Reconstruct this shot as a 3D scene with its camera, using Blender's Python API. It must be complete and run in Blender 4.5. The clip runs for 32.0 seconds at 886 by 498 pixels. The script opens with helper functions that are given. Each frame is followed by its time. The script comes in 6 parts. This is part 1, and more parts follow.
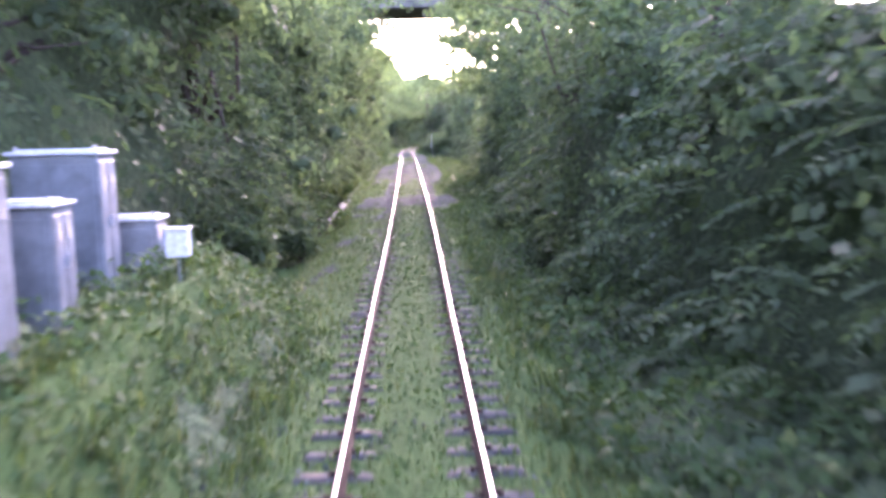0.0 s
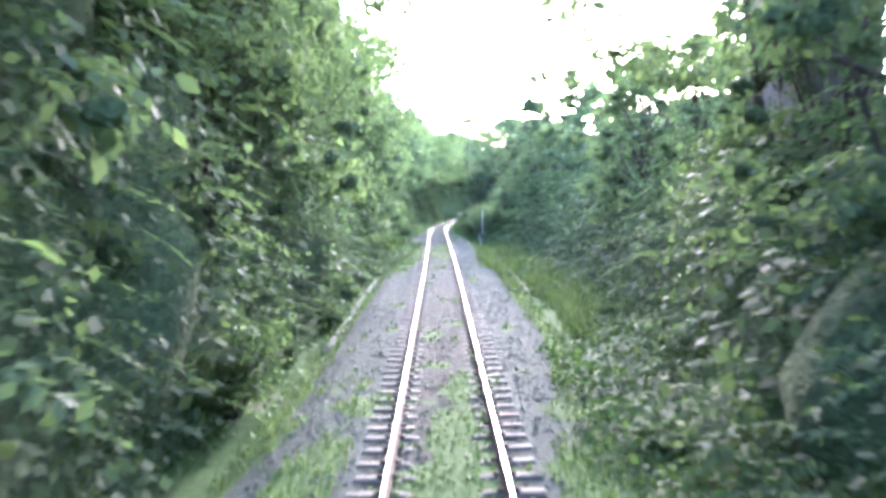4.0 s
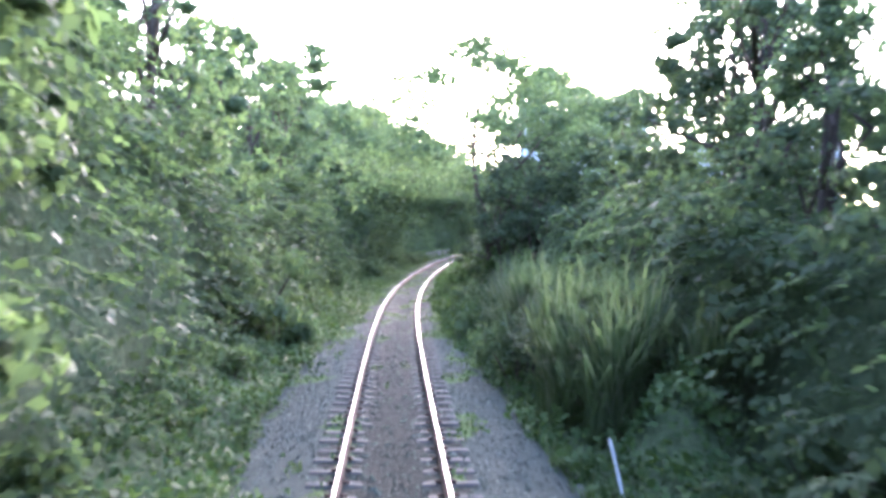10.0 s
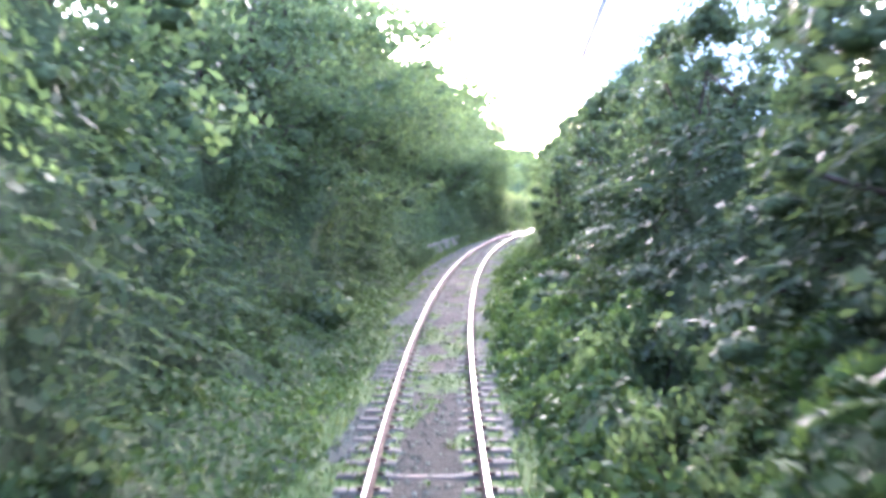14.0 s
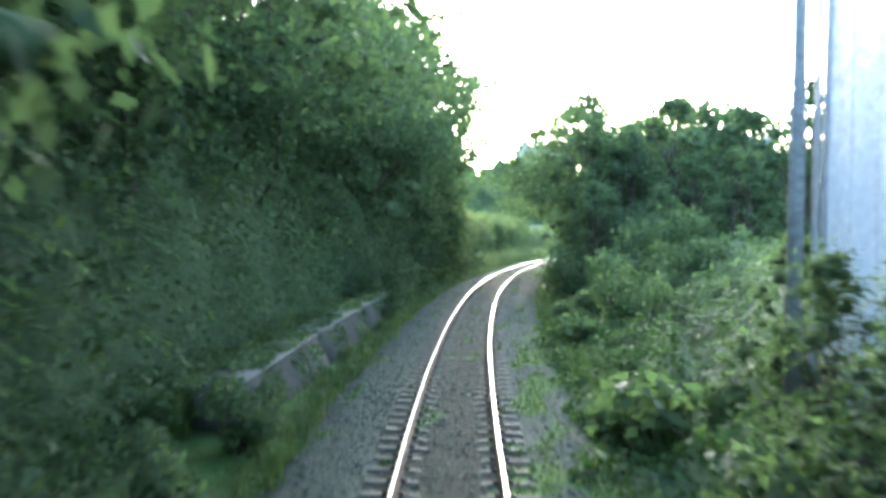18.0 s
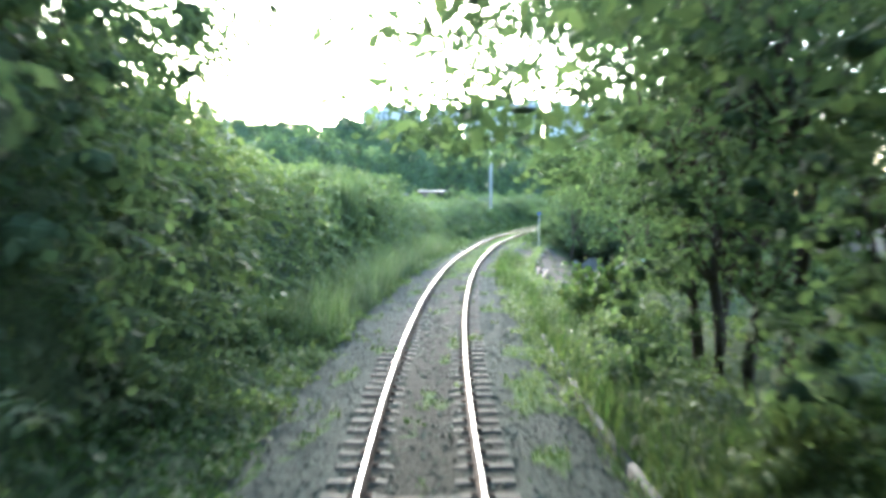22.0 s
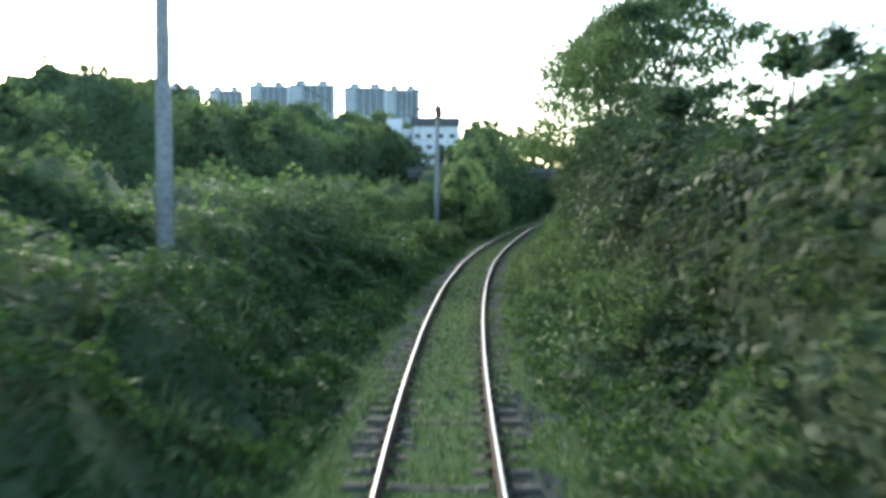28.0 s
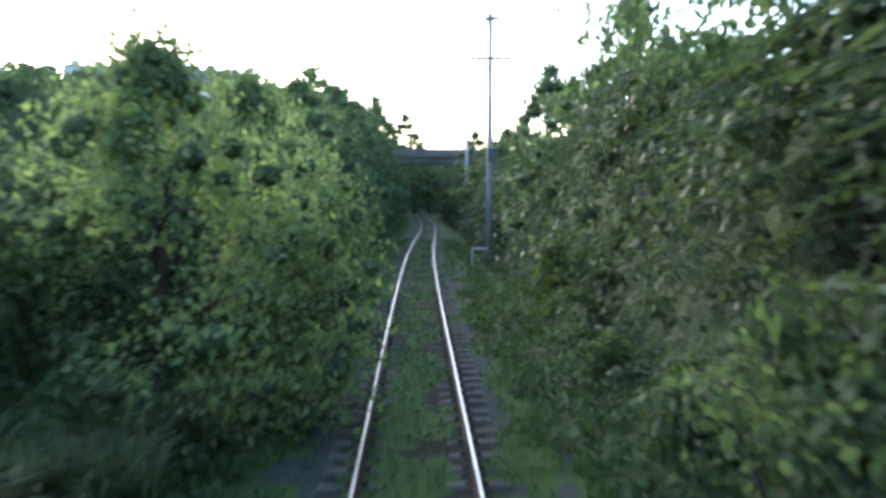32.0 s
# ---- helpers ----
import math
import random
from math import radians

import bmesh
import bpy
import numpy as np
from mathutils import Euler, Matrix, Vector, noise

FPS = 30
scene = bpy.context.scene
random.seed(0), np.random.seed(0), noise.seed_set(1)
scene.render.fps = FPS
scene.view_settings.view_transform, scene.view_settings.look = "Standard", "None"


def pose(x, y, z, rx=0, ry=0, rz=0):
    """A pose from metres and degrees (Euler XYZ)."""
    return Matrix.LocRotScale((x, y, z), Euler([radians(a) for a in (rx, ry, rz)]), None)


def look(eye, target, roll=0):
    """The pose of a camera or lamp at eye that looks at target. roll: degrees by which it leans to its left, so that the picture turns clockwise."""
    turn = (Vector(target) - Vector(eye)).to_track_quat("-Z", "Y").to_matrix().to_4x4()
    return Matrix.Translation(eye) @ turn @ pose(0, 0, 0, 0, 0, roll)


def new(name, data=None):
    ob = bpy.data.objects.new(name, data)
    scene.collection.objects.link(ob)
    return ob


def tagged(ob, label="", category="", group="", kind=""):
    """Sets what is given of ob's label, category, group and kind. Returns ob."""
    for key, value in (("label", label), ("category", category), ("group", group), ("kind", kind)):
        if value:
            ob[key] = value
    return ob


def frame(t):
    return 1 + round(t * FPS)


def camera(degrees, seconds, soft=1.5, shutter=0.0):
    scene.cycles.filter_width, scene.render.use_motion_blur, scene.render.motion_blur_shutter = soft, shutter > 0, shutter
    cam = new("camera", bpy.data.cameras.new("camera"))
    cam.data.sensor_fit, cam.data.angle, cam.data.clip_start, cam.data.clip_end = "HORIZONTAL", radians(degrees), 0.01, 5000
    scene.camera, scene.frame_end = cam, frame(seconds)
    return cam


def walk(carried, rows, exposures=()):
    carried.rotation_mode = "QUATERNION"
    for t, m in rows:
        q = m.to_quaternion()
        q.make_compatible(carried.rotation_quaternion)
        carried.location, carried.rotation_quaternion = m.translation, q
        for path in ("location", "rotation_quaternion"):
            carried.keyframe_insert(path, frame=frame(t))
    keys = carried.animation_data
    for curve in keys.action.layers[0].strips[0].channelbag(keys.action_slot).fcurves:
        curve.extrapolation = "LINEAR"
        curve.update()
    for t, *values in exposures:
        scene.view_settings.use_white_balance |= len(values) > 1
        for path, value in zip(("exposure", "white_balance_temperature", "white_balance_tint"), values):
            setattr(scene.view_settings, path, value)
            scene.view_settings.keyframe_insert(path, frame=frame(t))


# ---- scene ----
# ---- camera ----
cam = camera(55.39, 32.0, soft=3.5, shutter=0.4)
walk(cam, [
    (0, pose(-0.00, 0.00, 3.60, 82.57, 1.24, -3.00)),
    (1, pose(0.08, 10.49, 3.77, 83.56, 0.31, -2.93)),
    (2, pose(0.25, 21.06, 3.99, 85.52, 0.47, -2.83)),
    (3, pose(0.41, 30.86, 4.17, 83.50, -0.29, -0.75)),
    (3.5, pose(0.47, 35.67, 4.26, 87.40, 1.70, -0.96)),
    (5.5, pose(0.67, 54.54, 4.55, 85.16, 0.28, -0.16)),
    (6, pose(0.71, 59.04, 4.61, 86.31, 0.83, -0.01)),
    (7, pose(0.80, 67.84, 4.73, 86.86, 0.23, 0.11)),
    (8, pose(0.89, 76.29, 4.84, 87.89, -0.20, 0.56)),
    (9, pose(0.96, 84.56, 4.95, 88.83, 0.05, -2.53)),
    (10, pose(1.00, 92.75, 5.04, 89.01, -0.54, -3.46)),
    (11, pose(1.02, 100.95, 5.13, 89.72, -0.97, -4.02)),
    (12, pose(1.04, 109.55, 5.23, 88.52, -1.01, -2.93)),
    (13, pose(1.11, 118.90, 5.32, 87.99, 0.29, -3.42)),
    (14, pose(1.35, 128.77, 5.40, 87.42, -0.06, -4.28)),
    (15, pose(1.90, 138.82, 5.48, 85.70, -0.67, -4.34)),
    (17.5, pose(4.82, 165.96, 5.74, 87.89, -1.34, -8.96)),
    (18, pose(5.74, 172.27, 5.81, 88.99, -0.94, -8.85)),
    (19, pose(7.91, 185.11, 5.95, 89.29, -1.93, -10.30)),
    (20, pose(10.50, 198.04, 6.09, 89.43, 0.07, -12.18)),
    (21, pose(13.56, 211.06, 6.23, 88.56, -1.46, -16.07)),
    (22, pose(17.22, 224.34, 6.36, 86.97, -0.06, -19.28)),
    (23, pose(21.65, 237.92, 6.46, 86.82, -0.82, -20.15)),
    (23.5, pose(24.13, 244.76, 6.50, 86.60, -1.31, -21.47)),
    (24, pose(26.75, 251.55, 6.53, 86.40, 0.49, -22.33)),
    (24.5, pose(29.50, 258.28, 6.57, 85.84, 0.26, -23.04)),
    (25, pose(32.39, 264.97, 6.60, 85.80, 0.98, -24.35)),
    (25.5, pose(35.41, 271.58, 6.64, 85.99, 1.30, -25.99)),
    (26, pose(38.61, 278.19, 6.69, 86.24, 0.60, -26.76)),
    (26.5, pose(41.95, 284.70, 6.75, 86.67, 1.05, -28.10)),
    (28.5, pose(56.63, 309.54, 6.97, 86.16, -0.72, -34.50)),
    (29, pose(60.69, 315.57, 7.03, 86.03, -0.39, -35.48)),
    (29.5, pose(64.87, 321.49, 7.08, 86.43, 0.45, -36.87)),
    (30, pose(69.12, 327.24, 7.14, 86.75, 0.67, -38.19)),
    (31, pose(77.73, 338.11, 7.19, 85.87, 0.87, -40.21)),
    (32, pose(86.47, 348.37, 7.18, 85.91, -0.21, -43.43)),
], exposures=[(0.0, 4.4, 6000, 56), (1.0, 4.5, 5400, 48), (2.0, 4.4, 6000, 20), (3.0, 4.9, 5600, 28), (6.0, 3.98, 5350, 26), (7.0, 4.1, 5400, 30), (8.0, 4.05, 5350, 35), (9.0, 3.95, 5300, 34), (10.0, 4.22, 5650, 32), (11.0, 3.75, 5500, 26), (12.0, 3.75, 5400, 28), (13.0, 4.0, 5450, 32), (14.0, 4.7, 5750, 36), (15.0, 4.92, 5500, 34), (18.0, 3.62, 5650, 2), (19.0, 3.5, 5700, 8), (20.0, 3.88, 5650, 9), (21.0, 3.48, 5500, -4), (22.0, 3.55, 5600, 6), (23.0, 3.62, 5650, 18), (24.0, 2.85, 5950, 8), (25.0, 3.06, 5900, 12), (26.0, 2.16, 5950, 6), (29.0, 2.06, 6000, 3), (30.0, 1.95, 6000, 3), (31.0, 2.28, 5950, 8), (32.0, 2.5, 5800, 12)])

# ---- light ----
world = bpy.data.worlds.new("sky")
scene.world = world
world.use_nodes = True
wn = world.node_tree
bg = wn.nodes["Background"]
sky = wn.nodes.new("ShaderNodeTexSky")
sky.sky_type = "NISHITA"
sky.sun_disc = False
sky.sun_elevation = radians(20)
sky.sun_rotation = radians(10)
sky.air_density, sky.dust_density, sky.ozone_density = 1.0, 2.0, 1.0
wn.links.new(sky.outputs[0], bg.inputs[0])
bg.inputs[1].default_value = 0.15
sun = new("sun", bpy.data.lights.new("sun", "SUN"))
sun.data.energy = 0.6
sun.data.angle = radians(16)
sun.data.color = (1.0, 0.95, 0.86)
sun.matrix_world = look((0, 0, 0), (-math.sin(radians(10)), -math.cos(radians(10)), -math.tan(radians(20))))

# ---- the line of the track: curvature and height along it ----
STEP, S_FROM = 0.5, -5.0
s_axis = np.arange(S_FROM, 520.0, STEP)
curve_knots = [-0.00222, -0.00134, -0.00043, 0.00037, 0.00041, 9e-05, -6e-05, -5e-05, 0.00017, 0.00041, 0.00033, -4e-05, -0.00106, -0.00266, -0.00346, -0.00284, -0.00221, -0.00214, -0.00221, -0.0024, -0.00238, -0.0025, -0.00296, -0.00332, -0.00328, -0.00285, -0.00262, -0.00274, -0.00306, -0.00311, -0.00327, -0.00348, -0.00324, -0.00301, -0.00311, -0.00317, -0.00285, -0.00196, -0.00058, -0.00017, -0.00032, -0.00057, -0.00077, -0.00077, -0.00037, 0.00038, 0.00112, 0.00149, 0.00133, 0.0, 0.0, 0.0, 0.0, 0.0]
rise_knots = [0.0, 0.8, 1.38, 1.83, 2.15, 2.6, 2.99, 3.16, 3.47, 3.77, 3.6, 3.18, 2.78, 2.43, 2.1]
bend = np.interp(s_axis, S_FROM + 10.0 * np.arange(len(curve_knots)), curve_knots)
head = np.cumsum(bend) * STEP
head -= np.interp(0, s_axis, head)
line_x = np.cumsum(-np.sin(head)) * STEP
line_y = np.cumsum(np.cos(head)) * STEP
line_x -= np.interp(0, s_axis, line_x)
line_y -= np.interp(0, s_axis, line_y)
rise = np.interp(s_axis, S_FROM + 40.0 * np.arange(len(rise_knots)), rise_knots)
rise = np.convolve(np.pad(rise, (30, 30), "edge"), np.ones(61) / 61, "valid")


def along(s):
    """x, y, z of the rail's top on the centre line, and the heading, for any s."""
    s = np.asarray(s, float)
    c = np.clip(s, s_axis[0], s_axis[-1])
    th = np.interp(c, s_axis, head)
    x = np.interp(c, s_axis, line_x) - np.sin(th) * (s - c)
    y = np.interp(c, s_axis, line_y) + np.cos(th) * (s - c)
    return x, y, np.interp(c, s_axis, rise), th


def spot(s, lat, z):
    """World places from distance along the track, offset to its right and height over the rails."""
    s, lat, z = np.broadcast_arrays(np.asarray(s, float), lat, z)
    x, y, zz, th = along(s)
    near = np.clip(lat, -60, 60)
    far = lat - near
    turn = -0.32
    return np.stack([x + near * np.cos(th) + far * math.cos(turn), y + near * np.sin(th) + far * math.sin(turn), zz + z], -1)


def stand(s, lat, z=0.0, turn=0.0):
    """A pose at that spot, with its y axis along the track."""
    p = spot(s, lat, z)
    return pose(p[0], p[1], p[2], 0, 0, math.degrees(float(along(s)[3])) + turn)


def knots(s, table):
    a = np.array(table, float)
    return [np.interp(s, a[:, 0], a[:, j]) for j in range(1, a.shape[1])]


rng = np.random.default_rng(7)


def wave(x, y, seed=0):
    """Smooth noise of about one unit wavelength, -1 to 1."""
    r = np.random.default_rng(100 + seed)
    out = 0
    for i in range(6):
        a, ph = r.uniform(0, 2 * math.pi, 2)
        q = r.uniform(0.6, 1.8)
        out = out + np.sin(2 * math.pi * q * (x * math.cos(a) + y * math.sin(a)) * 0.7 + ph)
    return out / 3.2


# ---- materials ----
def material(name):
    m = bpy.data.materials.new(name)
    m.use_nodes = True
    return m, m.node_tree.nodes, m.node_tree.links, m.node_tree.nodes["Principled BSDF"]


def ramp(nodes, *stops):
    r = nodes.new("ShaderNodeValToRGB")
    el = r.color_ramp.elements
    el[0].position, el[0].color = stops[0][0], (*stops[0][1], 1)
    el[1].position, el[1].color = stops[-1][0], (*stops[-1][1], 1)
    for pos, col in stops[1:-1]:
        e = el.new(pos)
        e.color = (*col, 1)
    return r


def noisy(nodes, links, scale, detail=6.0, rough=0.6, coord="Object"):
    tc = nodes.new("ShaderNodeTexCoord")
    n = nodes.new("ShaderNodeTexNoise")
    n.inputs["Scale"].default_value = scale
    n.inputs["Detail"].default_value = detail
    n.inputs["Roughness"].default_value = rough
    links.new(tc.outputs[coord], n.inputs["Vector"])
    return n


def bumped(nodes, links, bsdf, src, strength, distance):
    b = nodes.new("ShaderNodeBump")
    b.inputs["Strength"].default_value = strength
    b.inputs["Distance"].default_value = distance
    links.new(src, b.inputs["Height"])
    links.new(b.outputs[0], bsdf.inputs["Normal"])


def mixed(nodes, links, fac, a, b, kind="MIX"):
    m = nodes.new("ShaderNodeMix")
    m.data_type, m.blend_type = "RGBA", kind
    for sock, v in ((m.inputs[0], fac), (m.inputs[6], a), (m.inputs[7], b)):
        if hasattr(v, "links"):
            links.new(v, sock)
        elif isinstance(v, (tuple, list)):
            sock.default_value = (*v, 1)
        else:
            sock.default_value = v
    return m.outputs[2]


def surface(name, low, high, scale, rough=0.8, metal=0.0, bump=0.4, depth=0.01, fine=0.0, stain=None):
    """A matt, uneven surface: two tones by broad noise, darkened by fine grain."""
    m, n, l, b = material(name)
    a = noisy(n, l, scale)
    r = ramp(n, (0.3, low), (0.7, high))
    l.new(a.outputs[0], r.inputs[0])
    col = r.outputs[0]
    f = noisy(n, l, fine or scale * 14, 4)
    g = ramp(n, (0.3, (0.6, 0.6, 0.6)), (0.65, (1.1, 1.1, 1.1)))
    l.new(f.outputs[0], g.inputs[0])
    col = mixed(n, l, 1.0, col, g.outputs[0], "MULTIPLY")
    if stain:
        w = noisy(n, l, scale * 0.4, 8, 0.7)
        wr = ramp(n, (0.52, (0, 0, 0)), (0.68, (1, 1, 1)))
        l.new(w.outputs[0], wr.inputs[0])
        col = mixed(n, l, wr.outputs[0], col, stain)
    l.new(col, b.inputs["Base Color"])
    b.inputs["Roughness"].default_value = rough
    b.inputs["Metallic"].default_value = metal
    b.inputs["Specular IOR Level"].default_value = 0.5 if rough < 0.7 else 0.15
    bumped(n, l, b, f.outputs[0], bump, depth)
    return m


def leaf_material(name, tones, rough=0.62, glow=0.42, grey=0.26):
    """Leaves: each island its own tone, greyed by grey to imitate haze; part of the light goes through."""
    m, n, l, b = material(name)
    geo = n.new("ShaderNodeNewGeometry")
    tones = [tuple((1 - grey) * q + grey * (0.25 * c[0] + 0.65 * c[1] + 0.1 * c[2]) for q in c) for c in tones]
    r = ramp(n, *[(i / (len(tones) - 1), c) for i, c in enumerate(tones)])
    l.new(geo.outputs["Random Per Island"], r.inputs[0])
    a = noisy(n, l, 0.22, 3, 0.6)
    br = ramp(n, (0.3, (0.7, 0.72, 0.75)), (0.7, (1.25, 1.22, 1.05)))
    l.new(a.outputs[0], br.inputs[0])
    col = mixed(n, l, 1.0, r.outputs[0], br.outputs[0], "MULTIPLY")
    l.new(col, b.inputs["Base Color"])
    b.inputs["Roughness"].default_value = rough
    b.inputs["Specular IOR Level"].default_value = 0.12
    tr = n.new("ShaderNodeBsdfTranslucent")
    tint = mixed(n, l, 1.0, col, (1.25, 1.38, 0.9), "MULTIPLY")
    l.new(tint, tr.inputs[0])
    mix = n.new("ShaderNodeMixShader")
    mix.inputs[0].default_value = glow
    l.new(b.outputs[0], mix.inputs[1])
    l.new(tr.outputs[0], mix.inputs[2])
    l.new(mix.outputs[0], n["Material Output"].inputs[0])
    return m


M_VINE = leaf_material("vine_leaf", [(0.055, 0.095, 0.035), (0.065, 0.115, 0.042), (0.08, 0.135, 0.048), (0.07, 0.12, 0.055), (0.10, 0.155, 0.055)], glow=0.52)
M_TREE = leaf_material("tree_leaf", [(0.055, 0.098, 0.042), (0.068, 0.118, 0.05), (0.082, 0.135, 0.055), (0.098, 0.15, 0.06)], glow=0.54)
# partly a darker species, partly shade put into the leaf colour
M_SHADELEAF = leaf_material("dark_shaded_leaf", [(0.038, 0.066, 0.03), (0.046, 0.08, 0.035), (0.057, 0.096, 0.04), (0.072, 0.115, 0.046)], glow=0.36)
M_BRIGHT = leaf_material("young_leaf", [(0.082, 0.13, 0.033), (0.108, 0.167, 0.043), (0.13, 0.19, 0.047), (0.15, 0.2, 0.047)])
M_BUSH = leaf_material("bush_leaf", [(0.12, 0.185, 0.065), (0.14, 0.21, 0.072), (0.165, 0.235, 0.078), (0.19, 0.255, 0.085)], glow=0.52)
M_GRASS = leaf_material("grass_blade", [(0.04, 0.078, 0.024), (0.062, 0.108, 0.032), (0.085, 0.13, 0.038), (0.11, 0.13, 0.048)], 0.6, grey=0.1)
M_WEED = leaf_material("weed_leaf", [(0.042, 0.08, 0.025), (0.054, 0.1, 0.031), (0.066, 0.116, 0.035), (0.08, 0.126, 0.039)], 0.7, 0.3, grey=0.1)
M_REED = leaf_material("reed_blade", [(0.07, 0.12, 0.045), (0.095, 0.15, 0.058), (0.12, 0.17, 0.075), (0.19, 0.215, 0.135)], 0.55, 0.55)
M_CORE = surface("thicket_shade", (0.058, 0.086, 0.04), (0.09, 0.128, 0.058), 1.2, 0.95, bump=1.0, depth=0.15, fine=6)
M_BARK = surface("bark", (0.045, 0.036, 0.028), (0.10, 0.082, 0.065), 2.0, 0.9, bump=0.8, depth=0.02, fine=30)
M_CONCRETE = surface("concrete", (0.11, 0.108, 0.098), (0.17, 0.166, 0.152), 1.5, 0.9, bump=0.3, depth=0.006, stain=(0.07, 0.073, 0.056))
M_POLE = surface("pale_concrete", (0.30, 0.30, 0.29), (0.42, 0.42, 0.405), 0.8, 0.85, bump=0.15, depth=0.004, fine=8, stain=(0.23, 0.23, 0.21))
M_SLEEPER = surface("sleeper_concrete", (0.064, 0.063, 0.053), (0.108, 0.105, 0.09), 4.0, 0.9, bump=0.3, depth=0.005, stain=(0.11, 0.085, 0.065))
M_STEEL = surface("polished_steel", (0.24, 0.24, 0.24), (0.34, 0.34, 0.34), 6.0, 0.38, 1.0, bump=0.05, depth=0.001)
M_RUST = surface("rusty_steel", (0.05, 0.034, 0.025), (0.10, 0.065, 0.045), 8.0, 0.85, 0.2, bump=0.3, depth=0.003)
M_CABINET = surface("grey_paint", (0.19, 0.21, 0.215), (0.225, 0.245, 0.25), 0.7, 0.45, bump=0.02, depth=0.001, fine=3, stain=(0.16, 0.165, 0.17))
M_WHITE = surface("white_paint", (0.68, 0.69, 0.70), (0.78, 0.79, 0.80), 1.0, 0.5, bump=0.05, depth=0.002, stain=(0.55, 0.55, 0.52))
M_BLUE = surface("blue_paint", (0.03, 0.07, 0.25), (0.05, 0.10, 0.33), 3.0, 0.5, bump=0.05, depth=0.002)
M_GALV = surface("galvanised_steel", (0.40, 0.41, 0.42), (0.55, 0.56, 0.57), 4.0, 0.5, 0.6, bump=0.1, depth=0.002)
# dark tone; on the pole fittings it stands for their backlit side
M_IRON = surface("dark_steel", (0.07, 0.075, 0.08), (0.12, 0.125, 0.13), 3.0, 0.6, 0.3, bump=0.1, depth=0.002)
M_DARK = surface("dark_rubber", (0.02, 0.02, 0.02), (0.045, 0.045, 0.045), 4.0, 0.7, bump=0.1, depth=0.002)


def ground_material():
    """Weedy soil, ballast and bare earth, shared out by what covers each spot."""
    m, n, l, b = material("ground_cover")
    at = n.new("ShaderNodeAttribute")
    at.attribute_name = "cover"
    sep = n.new("ShaderNodeSeparateColor")
    l.new(at.outputs["Color"], sep.inputs[0])
    edge = noisy(n, l, 2.2, 6, 0.65)

    def tone(scale, *stops):
        q = noisy(n, l, scale, 7, 0.65)
        r = ramp(n, *stops)
        l.new(q.outputs[0], r.inputs[0])
        return r.outputs[0]

    def mask(share):
        add = n.new("ShaderNodeMath")
        add.operation = "ADD"
        l.new(share, add.inputs[0])
        l.new(edge.outputs[0], add.inputs[1])
        r = ramp(n, (0.93, (0, 0, 0)), (1.07, (1, 1, 1)))
        l.new(add.outputs[0], r.inputs[0])
        return r.outputs[0]

    soil = tone(0.9, (0.3, (0.045, 0.055, 0.025)), (0.5, (0.06, 0.085, 0.032)), (0.7, (0.075, 0.075, 0.042)))
    grit = tone(16, (0.28, (0.024, 0.03024, 0.023)), (0.5, (0.046, 0.05724, 0.045)), (0.72, (0.08, 0.0972, 0.077)))
    rust = tone(11, (0.28, (0.016, 0.01728, 0.012)), (0.5, (0.028, 0.03024, 0.021)), (0.72, (0.046, 0.04968, 0.036)))
    earth = tone(5, (0.3, (0.026, 0.025, 0.018)), (0.5, (0.05, 0.046, 0.035)), (0.7, (0.088, 0.081, 0.063)))
    green = tone(7, (0.3, (0.035, 0.07, 0.018)), (0.7, (0.075, 0.125, 0.035)))
    bed = mixed(n, l, mask(at.outputs["Alpha"]), grit, rust)
    col = mixed(n, l, mask(sep.outputs[1]), soil, bed)
    col = mixed(n, l, mask(sep.outputs[2]), col, earth)
    col = mixed(n, l, mask(sep.outputs[0]), col, green)
    l.new(col, b.inputs["Base Color"])
    b.inputs["Roughness"].default_value = 0.95
    b.inputs["Specular IOR Level"].default_value = 0.1
    bumped(n, l, b, noisy(n, l, 18, 5).outputs[0], 1.0, 0.04)
    return m


M_GROUND = ground_material()
M_STONE = leaf_material("ballast_stone", [(0.032, 0.03996, 0.032), (0.048, 0.05832, 0.046), (0.068, 0.08208, 0.065), (0.125, 0.1469, 0.12)], 0.9, 0.0, 0.0)
M_MOSSY = surface("mossy_concrete", (0.11, 0.108, 0.093), (0.165, 0.16, 0.14), 1.5, 0.9, bump=0.4, depth=0.008, stain=(0.05, 0.06, 0.03))
M_WETCON = surface("wet_concrete", (0.07, 0.07, 0.062), (0.11, 0.11, 0.1), 1.2, 0.8, bump=0.3, depth=0.01, stain=(0.05, 0.055, 0.038))
M_PANEL = surface("pale_blue_cladding", (0.74, 0.79, 0.84), (0.79, 0.83, 0.87), 0.4, 0.5, bump=0.05, depth=0.003, stain=(0.55, 0.66, 0.76))
M_ROCK = surface("grey_rock", (0.15, 0.145, 0.14), (0.27, 0.265, 0.255), 2.5, 0.9, bump=0.6, depth=0.02, stain=(0.18, 0.16, 0.13))
M_DIRTY = surface("dirty_white_paint", (0.24, 0.25, 0.23), (0.36, 0.37, 0.34), 2.0, 0.6, bump=0.1, depth=0.003, stain=(0.14, 0.13, 0.10))
M_GREENPAINT = surface("faded_green_paint", (0.10, 0.15, 0.125), (0.16, 0.22, 0.185), 2.0, 0.6, bump=0.1, depth=0.004, stain=(0.12, 0.10, 0.07))
M_TIMBER = surface("weathered_timber", (0.14, 0.105, 0.08), (0.25, 0.20, 0.155), 3.0, 0.85, bump=0.4, depth=0.005)
